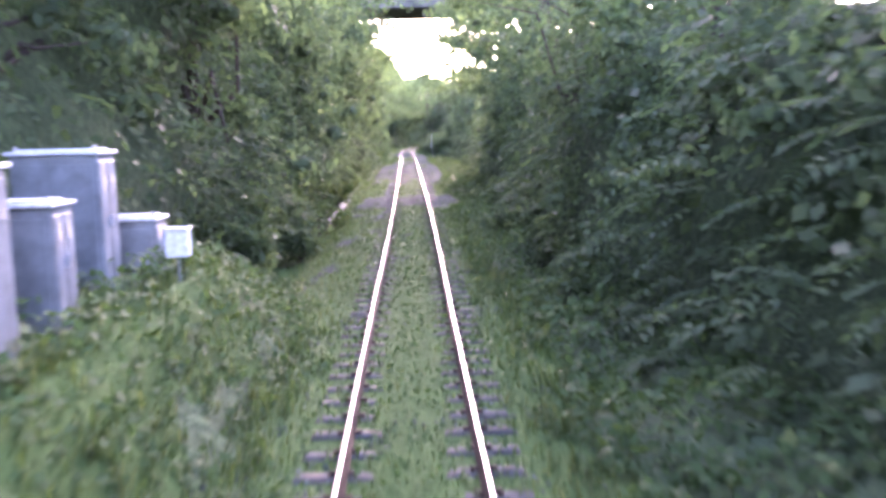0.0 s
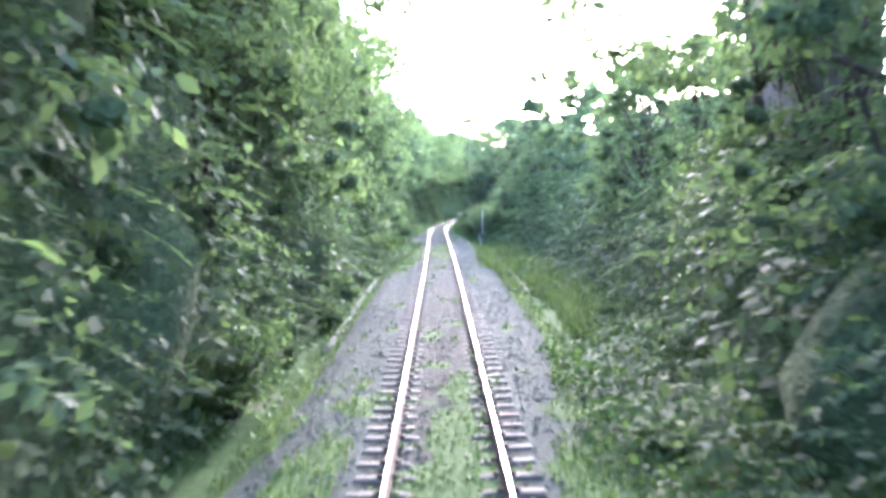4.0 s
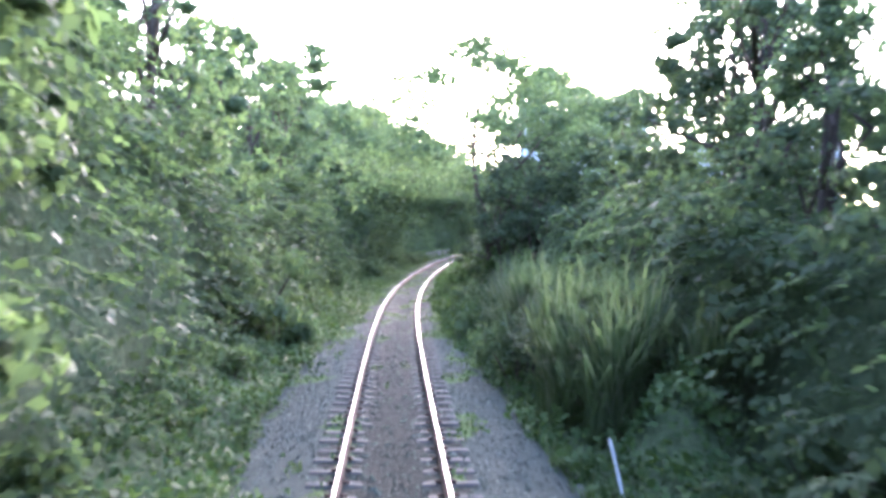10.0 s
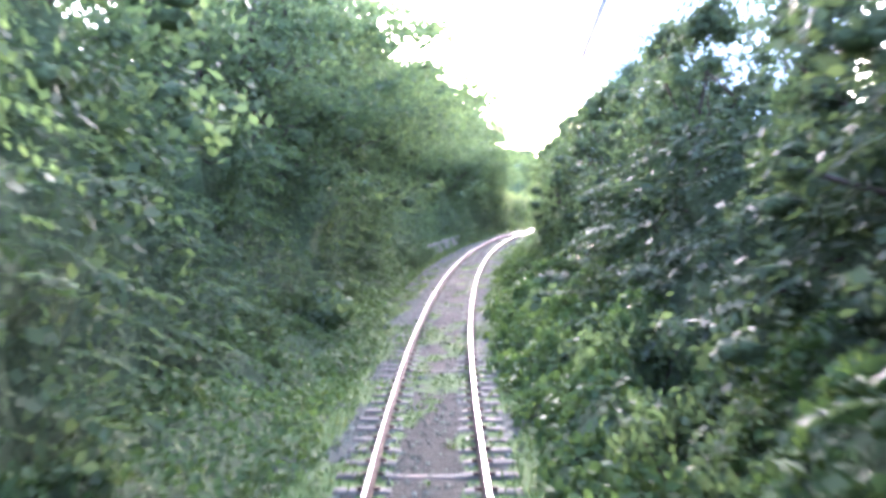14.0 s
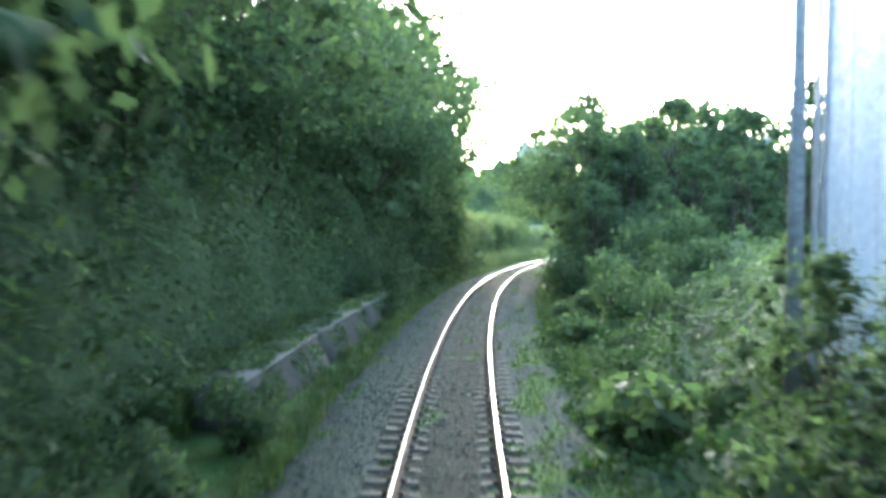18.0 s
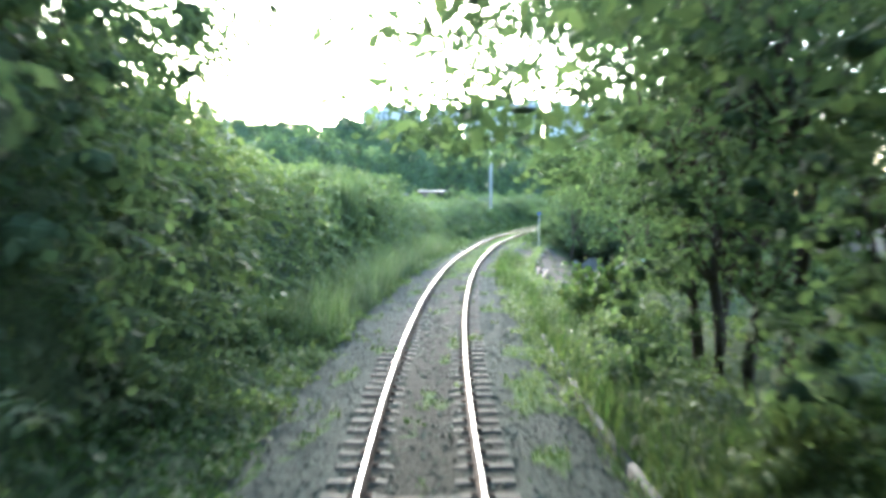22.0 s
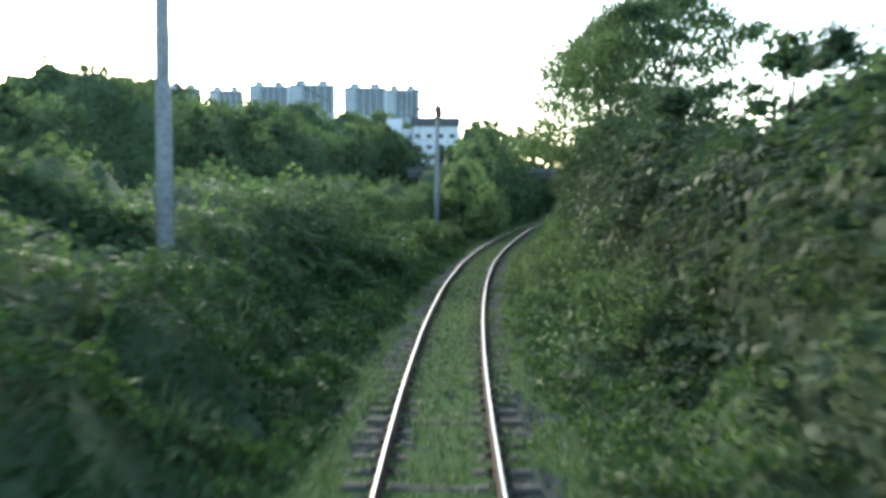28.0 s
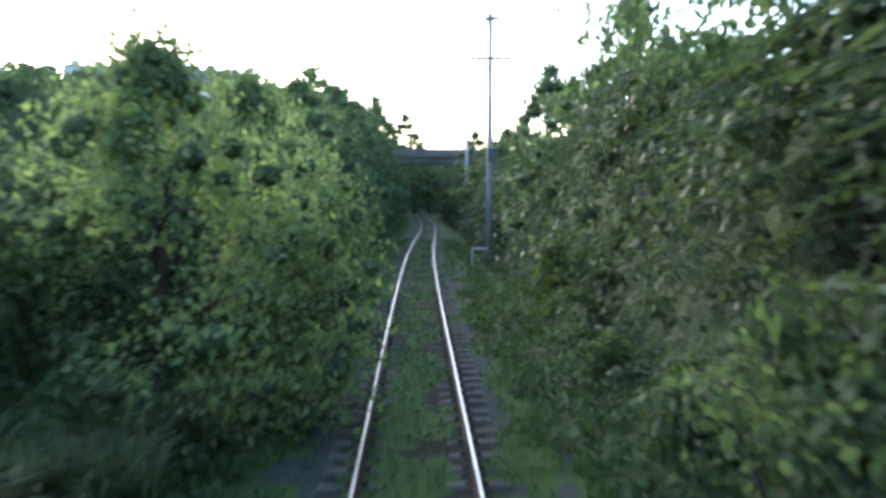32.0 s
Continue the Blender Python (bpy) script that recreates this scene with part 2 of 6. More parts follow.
M_DEADWOOD = surface("dead_wood", (0.38, 0.34, 0.28), (0.5, 0.45, 0.38), 4.0, 0.85, bump=0.3, depth=0.004)
M_REDPAINT = surface("dull_red_paint", (0.22, 0.04, 0.03), (0.3, 0.06, 0.05), 1.0, 0.35, bump=0.03, depth=0.001)
M_TEAL = surface("teal_paint", (0.03, 0.30, 0.30), (0.05, 0.38, 0.36), 1.0, 0.5, bump=0.05, depth=0.002)
M_GLASS = surface("window_glass", (0.03, 0.04, 0.05), (0.06, 0.08, 0.10), 0.8, 0.12, bump=0.02, depth=0.001)
# blue-grey walls with distance haze mixed into the paint colour
M_TOWER = surface("hazy_tower_paint", (0.30, 0.35, 0.39), (0.36, 0.41, 0.45), 0.05, 0.7, bump=0.05, depth=0.01, stain=(0.27, 0.32, 0.36))


# ---- mesh helpers ----
def mesh_of(name, verts, faces, mats, index=None, smooth=False):
    """A mesh from arrays; faces is one array (n, 3 or 4) or a list of such."""
    me = bpy.data.meshes.new(name)
    groups = faces if isinstance(faces, list) else [faces]
    loops = np.concatenate([np.asarray(g).ravel() for g in groups]).astype(np.int32)
    sizes = np.concatenate([np.full(len(g), np.asarray(g).shape[1]) for g in groups]).astype(np.int32)
    starts = np.concatenate([[0], np.cumsum(sizes)[:-1]]).astype(np.int32)
    me.vertices.add(len(verts))
    me.vertices.foreach_set("co", np.asarray(verts, np.float32).ravel())
    me.loops.add(len(loops))
    me.loops.foreach_set("vertex_index", loops)
    me.polygons.add(len(sizes))
    me.polygons.foreach_set("loop_start", starts)
    me.polygons.foreach_set("loop_total", sizes)
    for m in mats if isinstance(mats, (list, tuple)) else [mats]:
        me.materials.append(m)
    if index is not None:
        me.polygons.foreach_set("material_index", np.asarray(index, np.int32))
    if smooth:
        me.polygons.foreach_set("use_smooth", np.ones(len(sizes), bool))
    me.update(calc_edges=True)
    return me


def part(name, data, parent, label="", m=None):
    ob = new(name, data)
    ob.parent = parent
    if m is not None:
        ob.matrix_basis = m
    if label:
        ob["label"] = label
    return ob


def bm_mesh(name, bm, mat, smooth=False):
    me = bpy.data.meshes.new(name)
    bm.normal_update()
    bm.to_mesh(me)
    bm.free()
    me.materials.append(mat)
    if smooth:
        for p in me.polygons:
            p.use_smooth = True
    return me


def box(sx, sy, sz, at=(0, 0, 0), bevel=0.01, m=None, into=None):
    """A bevelled box; at is the middle of its base."""
    bm = into or bmesh.new()
    res = bmesh.ops.create_cube(bm, size=1.0)
    vs = res["verts"]
    bmesh.ops.scale(bm, verts=vs, vec=(sx, sy, sz))
    bmesh.ops.translate(bm, verts=vs, vec=(at[0], at[1], at[2] + sz / 2))
    if bevel:
        es = list({e for v in vs for e in v.link_edges})
        r = bmesh.ops.bevel(bm, geom=es, offset=bevel, segments=1, affect="EDGES", profile=0.5)
        vs = list({v for f in r["faces"] for v in f.verts} | {v for v in vs if v.is_valid})
    if m is not None:
        bmesh.ops.transform(bm, verts=[v for v in vs if v.is_valid], matrix=m)
    return bm


def tube(points, radii, sides=8, into=None):
    """A tapered tube through points."""
    bm = into or bmesh.new()
    pts = [Vector(p) for p in points]
    rings = []
    for i, p in enumerate(pts):
        d = (pts[min(i + 1, len(pts) - 1)] - pts[max(i - 1, 0)]).normalized()
        q = d.to_track_quat("Z", "Y")
        rings.append([bm.verts.new(p + q @ Vector((radii[i] * math.cos(2 * math.pi * j / sides), radii[i] * math.sin(2 * math.pi * j / sides), 0))) for j in range(sides)])
    for a, b in zip(rings, rings[1:]):
        for j in range(sides):
            bm.faces.new((a[j], a[(j + 1) % sides], b[(j + 1) % sides], b[j]))
    bm.faces.new(rings[0][::-1])
    bm.faces.new(rings[-1])
    return bm


def sweep(name, section, s_list, mats, index=None, closed=True, z_of=None, lat_of=None):
    """A section of (lat, z) points drawn along the track."""
    sec = np.array(section, float)
    s_list = np.asarray(s_list, float)
    n, k = len(s_list), len(sec)
    dz = 0 if z_of is None else np.asarray(z_of(s_list))[:, None]
    dl = 0 if lat_of is None else np.asarray(lat_of(s_list))[:, None]
    v = spot(np.repeat(s_list[:, None], k, 1), sec[None, :, 0] + dl, sec[None, :, 1] + dz).reshape(-1, 3)
    m = k if closed else k - 1
    i, j = np.meshgrid(np.arange(n - 1), np.arange(m), indexing="ij")
    j2 = (j + 1) % k
    f = np.stack([i * k + j, i * k + j2, (i + 1) * k + j2, (i + 1) * k + j], -1).reshape(-1, 4)
    idx = None if index is None else np.tile(np.array(index), n - 1)
    faces = [f]
    return mesh_of(name, v, faces, mats, idx)


def leaves(centres, normals, size, aspect=0.7, droop=0.25, r=rng):
    """Folded leaf blades at the centres, facing about along the normals: four corners, two triangles each."""
    n = len(centres)
    nn = normals / (np.linalg.norm(normals, axis=1, keepdims=True) + 1e-9) + r.normal(0, 0.42, (n, 3))
    nn /= np.linalg.norm(nn, axis=1, keepdims=True) + 1e-9
    t = r.normal(0, 1, (n, 3)) + np.array([0, 0, -0.6])
    t -= nn * (t * nn).sum(1, keepdims=True)
    t /= np.linalg.norm(t, axis=1, keepdims=True) + 1e-9
    b = np.cross(nn, t)
    sz = (np.asarray(size) * r.uniform(0.6, 1.35, n))[:, None]
    tip = centres + t * sz * 0.55 - nn * sz * droop
    base = centres - t * sz * 0.45
    left = centres + b * sz * aspect * 0.5 - nn * sz * 0.1 + t * sz * 0.05
    right = centres - b * sz * aspect * 0.5 - nn * sz * 0.1 + t * sz * 0.05
    v = np.stack([base, right, tip, left], 1).reshape(-1, 3)
    q = np.arange(n)[:, None] * 4
    f = np.concatenate([q + np.array([[0, 1, 2]]), q + np.array([[0, 2, 3]])], 1).reshape(-1, 3)
    return v, f


def blades(roots, height, width, lean, r=rng):
    """Arching grass blades: five corners, three triangles each."""
    n = len(roots)
    a = r.uniform(0, 2 * math.pi, n)
    d = np.stack([np.cos(a), np.sin(a), np.zeros(n)], 1)
    w = np.stack([-np.sin(a), np.cos(a), np.zeros(n)], 1)
    h = (np.asarray(height) * r.uniform(0.55, 1.3, n))[:, None]
    k = (np.asarray(lean) * r.uniform(0.3, 1.5, n))[:, None]
    wd = (np.asarray(width) * r.uniform(0.6, 1.3, n))[:, None]
    up = np.array([0, 0, 1.0])
    mid = roots + up * h * 0.62 + d * h * k * 0.35
    tip = roots + up * h * (1.0 - 0.35 * k) + d * h * k
    v = np.stack([roots - w * wd * 0.5, roots + w * wd * 0.5, mid + w * wd * 0.45, mid - w * wd * 0.45, tip], 1).reshape(-1, 3)
    q = np.arange(n)[:, None] * 5
    f = np.concatenate([q + np.array([[0, 1, 2]]), q + np.array([[0, 2, 3]]), q + np.array([[3, 2, 4]])], 1).reshape(-1, 3)
    return v, f


def arching(roots, height, width, lean, r=rng):
    """Long blades that rise and droop over at the tip: seven corners, five triangles each."""
    n = len(roots)
    a = r.uniform(0, 2 * math.pi, n)
    d = np.stack([np.cos(a), np.sin(a), np.zeros(n)], 1)
    w = np.stack([-np.sin(a), np.cos(a), np.zeros(n)], 1)
    h = (height * r.uniform(0.6, 1.2, n))[:, None]
    k = (lean * r.uniform(0.35, 1.3, n))[:, None]
    wd = (width * r.uniform(0.7, 1.3, n))[:, None]
    up = np.array([0, 0, 1.0])
    rows = [roots + up * h * (1.75 * u - (0.78 + 0.3 * k) * u * u) + d * h * k * u * u for u in (0.0, 0.4, 0.72, 1.0)]
    v = np.stack([rows[0] - w * wd * 0.4, rows[0] + w * wd * 0.4, rows[1] + w * wd * 0.5, rows[1] - w * wd * 0.5, rows[2] + w * wd * 0.38, rows[2] - w * wd * 0.38, rows[3]], 1).reshape(-1, 3)
    q = np.arange(n)[:, None] * 7
    f = np.concatenate([q + np.array([t]) for t in ((0, 1, 2), (0, 2, 3), (3, 2, 4), (3, 4, 5), (5, 4, 6))], 1).reshape(-1, 3)
    return v, f


# ---- the lie of the land, by side: where the thicket starts, its height and lean, and how high the ground climbs behind ----
LEFT = [(-60, 5.0, 9, 2, 3), (0, 5.6, 8, 2, 2.5), (14, 5.2, 9, 2, 2.5), (22, 4.3, 9.5, 1.2, 3), (60, 4.3, 10, 1.2, 4), (75, 4.2, 10, 2, 4), (90, 4.4, 9, 2.2, 4),
        (110, 4.6, 7.5, 3, 3), (130, 4.4, 6.5, 3, 3), (160, 4.8, 7, 3, 3), (178, 4.9, 8, 2, 3), (186, 6.2, 8, 2, 3), (212, 6.2, 8, 2, 3), (220, 4.8, 7.5, 2, 2), (236, 4.4, 6.5, 1.5, 1.5), (246, 4.6, 5.8, 1.5, 1.5),
        (262, 4.6, 5.0, 1.5, 1.2), (276, 4.4, 4.6, 1.5, 1), (288, 4.2, 3.4, 1.5, 0.8), (300, 4.2, 2.4, 1.5, 0.6), (320, 4.2, 3.0, 1.5, 0.6), (345, 4.4, 3.4, 1.5, 0.6), (357, 4.6, 3.3, 1.5, 0.5), (367, 5.0, 2.6, 1.5, 0.5), (378, 5.2, 3.0, 1.5, 0.5), (386, 4.6, 4.6, 1.5, 0.5), (440, 4, 7, 2, 1), (560, 4, 7, 2, 1)]
RIGHT = [(-60, 4.5, 7, 2, 2), (0, 4.4, 6, 2, 2), (20, 3.8, 6, 2, 2), (50, 3.9, 5.5, 2.5, 2), (64, 5.6, 4.5, 3.5, 2), (92, 6.2, 4.5, 3.5, 2), (101, 5.0, 4.0, 2, 1.5), (118, 4.3, 4.6, 2, 1.5), (126, 4.3, 4.9, 2, 1.5),
         (145, 4.3, 5.0, 2, 1), (160, 4.3, 5.2, 2.2, 1.2), (168, 4.3, 4.2, 2.2, 1.2), (176, 4.5, 3.6, 2.0, 1.5), (185, 4.6, 2.0, 4, 2.0), (204, 4.6, 1.9, 4, 2.0), (214, 4.6, 2.6, 3, 1.6), (225, 4.5, 4.6, 2, 1), (231, 4.6, 4, 2, 0.5), (237, 5.0, 0.7, 3, -0.7), (258, 5.0, 0.7, 3, -0.9), (266, 3.3, 0.7, 3, -1.5), (276, 3.3, 0.7, 3, -2.1), (286, 3.6, 0.6, 3, -3.0),
         (297, 3.8, 2.0, 2, -3.0), (301, 4.8, 3.2, 2, -2.4), (310, 4.6, 3.6, 2, -0.4), (320, 4.3, 4.0, 1.4, 0.5), (345, 4.7, 5.0, 0.9, 0.5), (355, 4.8, 5.6, 0.8, 0.5), (373, 4.7, 6.0, 0.6, 0.5), (386, 4.5, 6, 0.8, 0.8), (400, 4.2, 5, 2, 1), (460, 4, 6.5, 2, 1), (560, 4, 7, 2, 1)]


def ground_z(s, lat):
    """Height of the ground over the rails."""
    s, lat = np.broadcast_arrays(np.asarray(s, float), np.asarray(lat, float))
    a = np.abs(lat)
    bl, br = knots(s, LEFT), knots(s, RIGHT)
    base = np.where(lat < 0, bl[0], br[0])
    back = np.where(lat < 0, bl[3], br[3])
    bed = -0.21 - 0.06 * np.clip(a - 1.3, 0, 1) - np.clip((a - 2.3) / 0.9, 0, 1) * 0.42
    bank = np.clip((a - base) / 6.0, 0, 1)
    z = bed + (bank * bank * (3 - 2 * bank)) * (back + 0.6)
    bench = np.clip((20 - s) / 6, 0, 1) * np.clip((-lat - 2.4) / 0.8, 0, 1) * np.clip((s + 40) / 5, 0, 1)
    z = z + bench * np.maximum(0, 1.28 - z)
    return z + 0.05 * wave(s * 0.7, lat * 0.7, 3) * np.clip((a - 2.5) / 1.0, 0, 1) + 0.02 * wave(s * 2, lat * 2, 5) * np.clip((a - 1.35) / 0.5, 0, 1)


# ---- what grows on the bed: share covered in the middle, on the left shoulder and on the right; then where the verge begins and how high it grows ----
COVER = [(-20, .6, .8, .9), (4, .85, .95, .9), (9, .95, .95, .9), (14, .95, .95, .9), (20, .9, .85, .85), (24, .95, .8, .9), (31, .97, .8, .9), (36.5, .95, .6, .8), (38, .35, .15, .2), (43, .35, .2, .2), (45, .8, .8, .6), (48, .8, .8, .7), (50, .75, .6, .6),
         (58, .35, .25, .3), (64, .3, .12, .12), (72, .2, .1, .05), (80, .1, .15, .05), (86, .25, .9, .05), (92, .6, .95, .05), (101, .5, .9, .05), (105, .1, .3, .1), (112, .05, .2, .15), (118, .1, .4, .4), (124, .2, .7, .7),
         (134, .15, .8, .8), (146, .45, .8, .8), (153, .6, .9, .85), (157, .1, .5, .8), (164, .1, .4, .85), (172, .2, .25, .6), (177, .45, .2, .5), (184, .05, .1, .5), (196, .05, .1, .45), (212, .05, .1, .1), (232, .05, .1, .15), (244, .1, .15, .4),
         (256, .25, .2, .3), (264, .45, .3, .3), (272, .7, .25, .35), (290, .6, .4, .5), (300, .85, .45, .8), (318, .9, .7, .85), (334, .95, .85, .85), (345, .7, .75, .8), (360, .75, .75, .8), (372, .6, .6, .6), (400, .6, .6, .6), (520, .5, .6, .6)]


VERGE_L = [(-60, 1.6, 0.6), (0, 1.6, 0.35), (14, 1.6, 0.4), (20, 2.6, 0.7), (24, 3.95, 0.8), (60, 3.9, 0.8), (82, 3.1, 0.8), (86, 1.7, 0.9), (104, 1.8, 1.0), (107, 2.6, 1.0), (116, 2.4, 0.9), (122, 1.6, 0.8), (134, 1.75, 1.0), (150, 1.65, 0.9), (157, 2.1, 1.0), (165, 2.3, 1.0), (172, 2.5, 0.8), (181.5, 2.9, 0.9),
           (185, 5.2, 0.6), (216, 5.2, 0.6), (220, 2.8, 0.8), (240, 2.6, 0.9), (256, 2.4, 1.2), (266, 2.1, 1.3), (285, 2.1, 1.4), (300, 2.2, 1.3), (320, 1.9, 1.6), (345, 1.75, 1.9), (360, 1.8, 2.0), (372, 2.2, 1.6), (400, 2.0, 1.2), (560, 2.0, 1.5)]
VERGE_R = [(-60, 2.0, 1.2), (0, 2.0, 1.2), (14, 1.8, 1.0), (22, 1.55, 0.8), (35.5, 1.6, 0.9), (38, 2.3, 0.9), (43, 2.2, 0.9), (46, 1.9, 1.0), (60, 2.4, 1.0), (66, 3.6, 0.5), (100, 3.6, 0.5), (106, 2.7, 1.2), (112, 2.3, 1.6), (118, 1.8, 2.1), (124, 1.6, 2.2), (134, 1.5, 2.0), (150, 1.45, 1.9), (160, 1.5, 2.0), (170, 1.6, 1.9), (177, 1.9, 1.5),
           (180, 2.2, 1.3), (200, 2.5, 1.3), (208, 3.0, 1.2), (226, 3.3, 0.8), (240, 3.0, 0.7), (250, 2.3, 0.6), (262, 2.1, 0.5), (276, 2.2, 0.5), (281, 3.6, 0.28), (297, 3.6, 0.28), (301, 1.9, 1.0), (320, 1.6, 1.1), (345, 1.7, 0.9), (362, 2.0, 0.8), (372, 1.9, 0.9), (400, 1.8, 1.0), (560, 2.0, 1.5)]


def covered(s, lat):
    mid, lo, ro = knots(s, COVER)
    a = np.abs(lat)
    share = np.where(a < 0.70, mid, np.where(lat < 0, lo, ro))
    share = np.where((a > 0.70) & (a < 0.86), 0.0, share)
    share = np.where(a > 2.6, np.maximum(share, 0.75), share)
    share = np.where((s > 264) & (s < 300) & (lat > np.interp(s, [264, 278, 284], [3.7, 3.3, 2.3])), 0.28, share)
    share = np.where((a > 0.86) & (a < 1.35), share * np.where(s < 36.5, 0.92, 0.55), share)
    patch = 0.5 + 0.5 * np.clip(0.75 * wave(s * 0.35, lat * 0.7, 81) + 0.5 * wave(s * 1.1, lat * 1.3, 82), -1, 1)
    return share, patch


# ---- ground ----
def build_ground():
    ss = np.concatenate([[-3000, -1200, -500, -200], np.arange(-80, 520, 0.8), [560, 640, 800, 1200, 2000, 3500]])
    half = np.array([0, 0.35, 0.7, 1.0, 1.3, 1.6, 1.9, 2.15, 2.35, 2.6, 2.9, 3.2, 3.6, 4.1, 4.7, 5.4, 6.2, 7.2, 8.5, 10, 12, 15, 20, 28, 40, 60, 120, 300, 900, 3000])
    lat = np.concatenate([-half[:0:-1], half])
    S, L = np.meshgrid(ss, lat, indexing="ij")
    v = spot(S, L, ground_z(S, L)).reshape(-1, 3)
    n, k = S.shape
    i, j = np.meshgrid(np.arange(n - 1), np.arange(k - 1), indexing="ij")
    f = np.stack([i * k + j, i * k + j + 1, (i + 1) * k + j + 1, (i + 1) * k + j], -1).reshape(-1, 4)
    me = mesh_of("ground", v, f, M_GROUND, None, True)
    share, patch = covered(S, L)
    a = np.abs(L)
    il, ir = knots(S, VERGE_L)[0], knots(S, VERGE_R)[0]
    inner = np.where(L < 0, il, ir)
    earth = np.clip(1.2 - np.abs(S - 283) / 18, 0, 1) * np.clip((L - np.interp(S, [264, 278, 284], [3.7, 3.3, 2.3])) / 0.6, 0, 1) * np.clip((19.0 - L) / 1.5, 0, 1)
    weed = np.clip(0.5 + (share - patch) * 1.2, 0, 1) * np.where(a < 4.5, 1, 0.6) * (1 - 0.85 * earth)
    bed = np.clip(0.5 + (np.minimum(np.maximum(inner, 2.2), 3.2) - a) * 1.5, 0, 1)
    rust = np.where(a < 1.15, 0.62, 0.25)
    data = np.stack([weed, bed, earth, rust], -1).astype(np.float32)
    attr = me.attributes.new("cover", "FLOAT_COLOR", "POINT")
    attr.data.foreach_set("color", data.ravel())
    tagged(new("ground", me), "weedy earth cutting with a grey ballast bed", "ground", kind="structure")


build_ground()


# ---- track ----
def build_track():
    track = tagged(new("railway_track"), "single standard-gauge track on concrete sleepers in grey ballast", "railway track")
    prof = [(-0.068, -0.172), (0.068, -0.172), (0.068, -0.160), (0.018, -0.142), (0.011, -0.06), (0.011, -0.045), (0.034, -0.035), (0.036, -0.010), (0.028, -0.001), (0.021, 0.0), (-0.021, 0.0), (-0.028, -0.001), (-0.036, -0.010), (-0.034, -0.035), (-0.011, -0.045), (-0.011, -0.06), (-0.018, -0.142), (-0.068, -0.160)]
    idx = [1] * 18
    idx[9] = 0
    ss = np.arange(-60, 640, 1.0)
    for side in (-1, 1):
        sec = [(p[0] + side * 0.7525, p[1]) for p in prof]
        part("rail", sweep("rail", sec, ss, [M_STEEL, M_RUST], idx), track, "worn rail with a bright polished head and rusty web")
    # one sleeper: a long trapezoid block, lower in the middle, with two rail seats
    secs = [(-1.25, 0.10, 0.125), (-1.20, 0.0, 0.115), (-0.95, -0.004, 0.115), (-0.55, -0.006, 0.115), (-0.35, -0.035, 0.10), (0.35, -0.035, 0.10), (0.55, -0.006, 0.115), (0.95, -0.004, 0.115), (1.20, 0.0, 0.115), (1.25, 0.10, 0.125)]
    v, f = [], []
    for x, top, hw in secs:
        t = -0.182 + (top if top < 0.05 else -0.05)
        v += [(x, -hw - 0.02, -0.40), (x, -hw, t), (x, hw, t), (x, hw + 0.02, -0.40)]
    for i in range(len(secs) - 1):
        for j in range(3):
            f.append((i * 4 + j, (i + 1) * 4 + j, (i + 1) * 4 + j + 1, i * 4 + j + 1))
    f += [(0, 1, 2, 3), (39, 38, 37, 36)]
    v, f = np.array(v), np.array(f)
    me = mesh_of("sleeper", v, f, M_SLEEPER)
    bmc = bmesh.new()
    for side in (-1, 1):
        for d in (-0.1, 0.1):
            box(0.09, 0.07, 0.035, (side * 0.7525 + d, 0, -0.178), 0, into=bmc)
    clip = bm_mesh("rail_clip", bmc, M_RUST)
    far_v, far_f = [], []
    k = 0
    for s in np.arange(-10, 560, 0.6):
        js = s + rng.normal(0, 0.012)
        skew = rng.normal(0, 0.5)
        m = stand(js, rng.normal(0, 0.015), rng.normal(-0.004, 0.006), skew)
        if 60 < s < 240:
            sl = part("sleeper", me, track, m=m)
        else:
            w = np.array([m @ Vector(p) for p in v])
            far_v.append(w)
            far_f.append(f + k)
            k += len(v)
    rest = part("sleeper", mesh_of("sleeper", np.concatenate(far_v), np.concatenate(far_f), M_SLEEPER), track)
    rest["kind"] = "stuff"
    # fastenings
    cv = np.array([p.co[:] for p in clip.vertices])
    cf = [list(p.vertices) for p in clip.polygons]
    tri = []
    for q in cf:
        for i in range(1, len(q) - 1):
            tri.append((q[0], q[i], q[i + 1]))
    tri = np.array(tri)
    av, af = [], []
    for i, s in enumerate(np.arange(-4, 400, 0.6)):
        m = np.array(stand(s, 0))
        av.append(cv @ m[:3, :3].T + m[:3, 3])
        af.append(tri + i * len(cv))
    fast = part("rail_fastening", mesh_of("rail_fastening", np.concatenate(av), np.concatenate(af), M_RUST), track)
    fast["kind"] = "stuff"


build_track()


# ---- thickets: a dark inner bank clothed in leaves ----
def clothe(name, label, core, fc, centres, normals, size, mat, seed, category="thicket", extra=None):
    r = np.random.default_rng(seed)
    lv, lf = leaves(centres, normals, size, r=r)
    if extra is not None:
        lf = np.concatenate([lf, extra[1] + len(lv)])
        lv = np.concatenate([lv, extra[0]])
    me = mesh_of(name, np.concatenate([core, lv]), [fc, lf + len(core)], [M_CORE, mat], np.concatenate([np.zeros(len(fc)), np.ones(len(lf))]))
    return tagged(new(name, me), label, category, kind="stuff")


def quads(n, k):
    i, j = np.meshgrid(np.arange(n - 1), np.arange(k - 1), indexing="ij")
    return np.stack([i * k + j, i * k + j + 1, (i + 1) * k + j + 1, (i + 1) * k + j], -1).reshape(-1, 4)


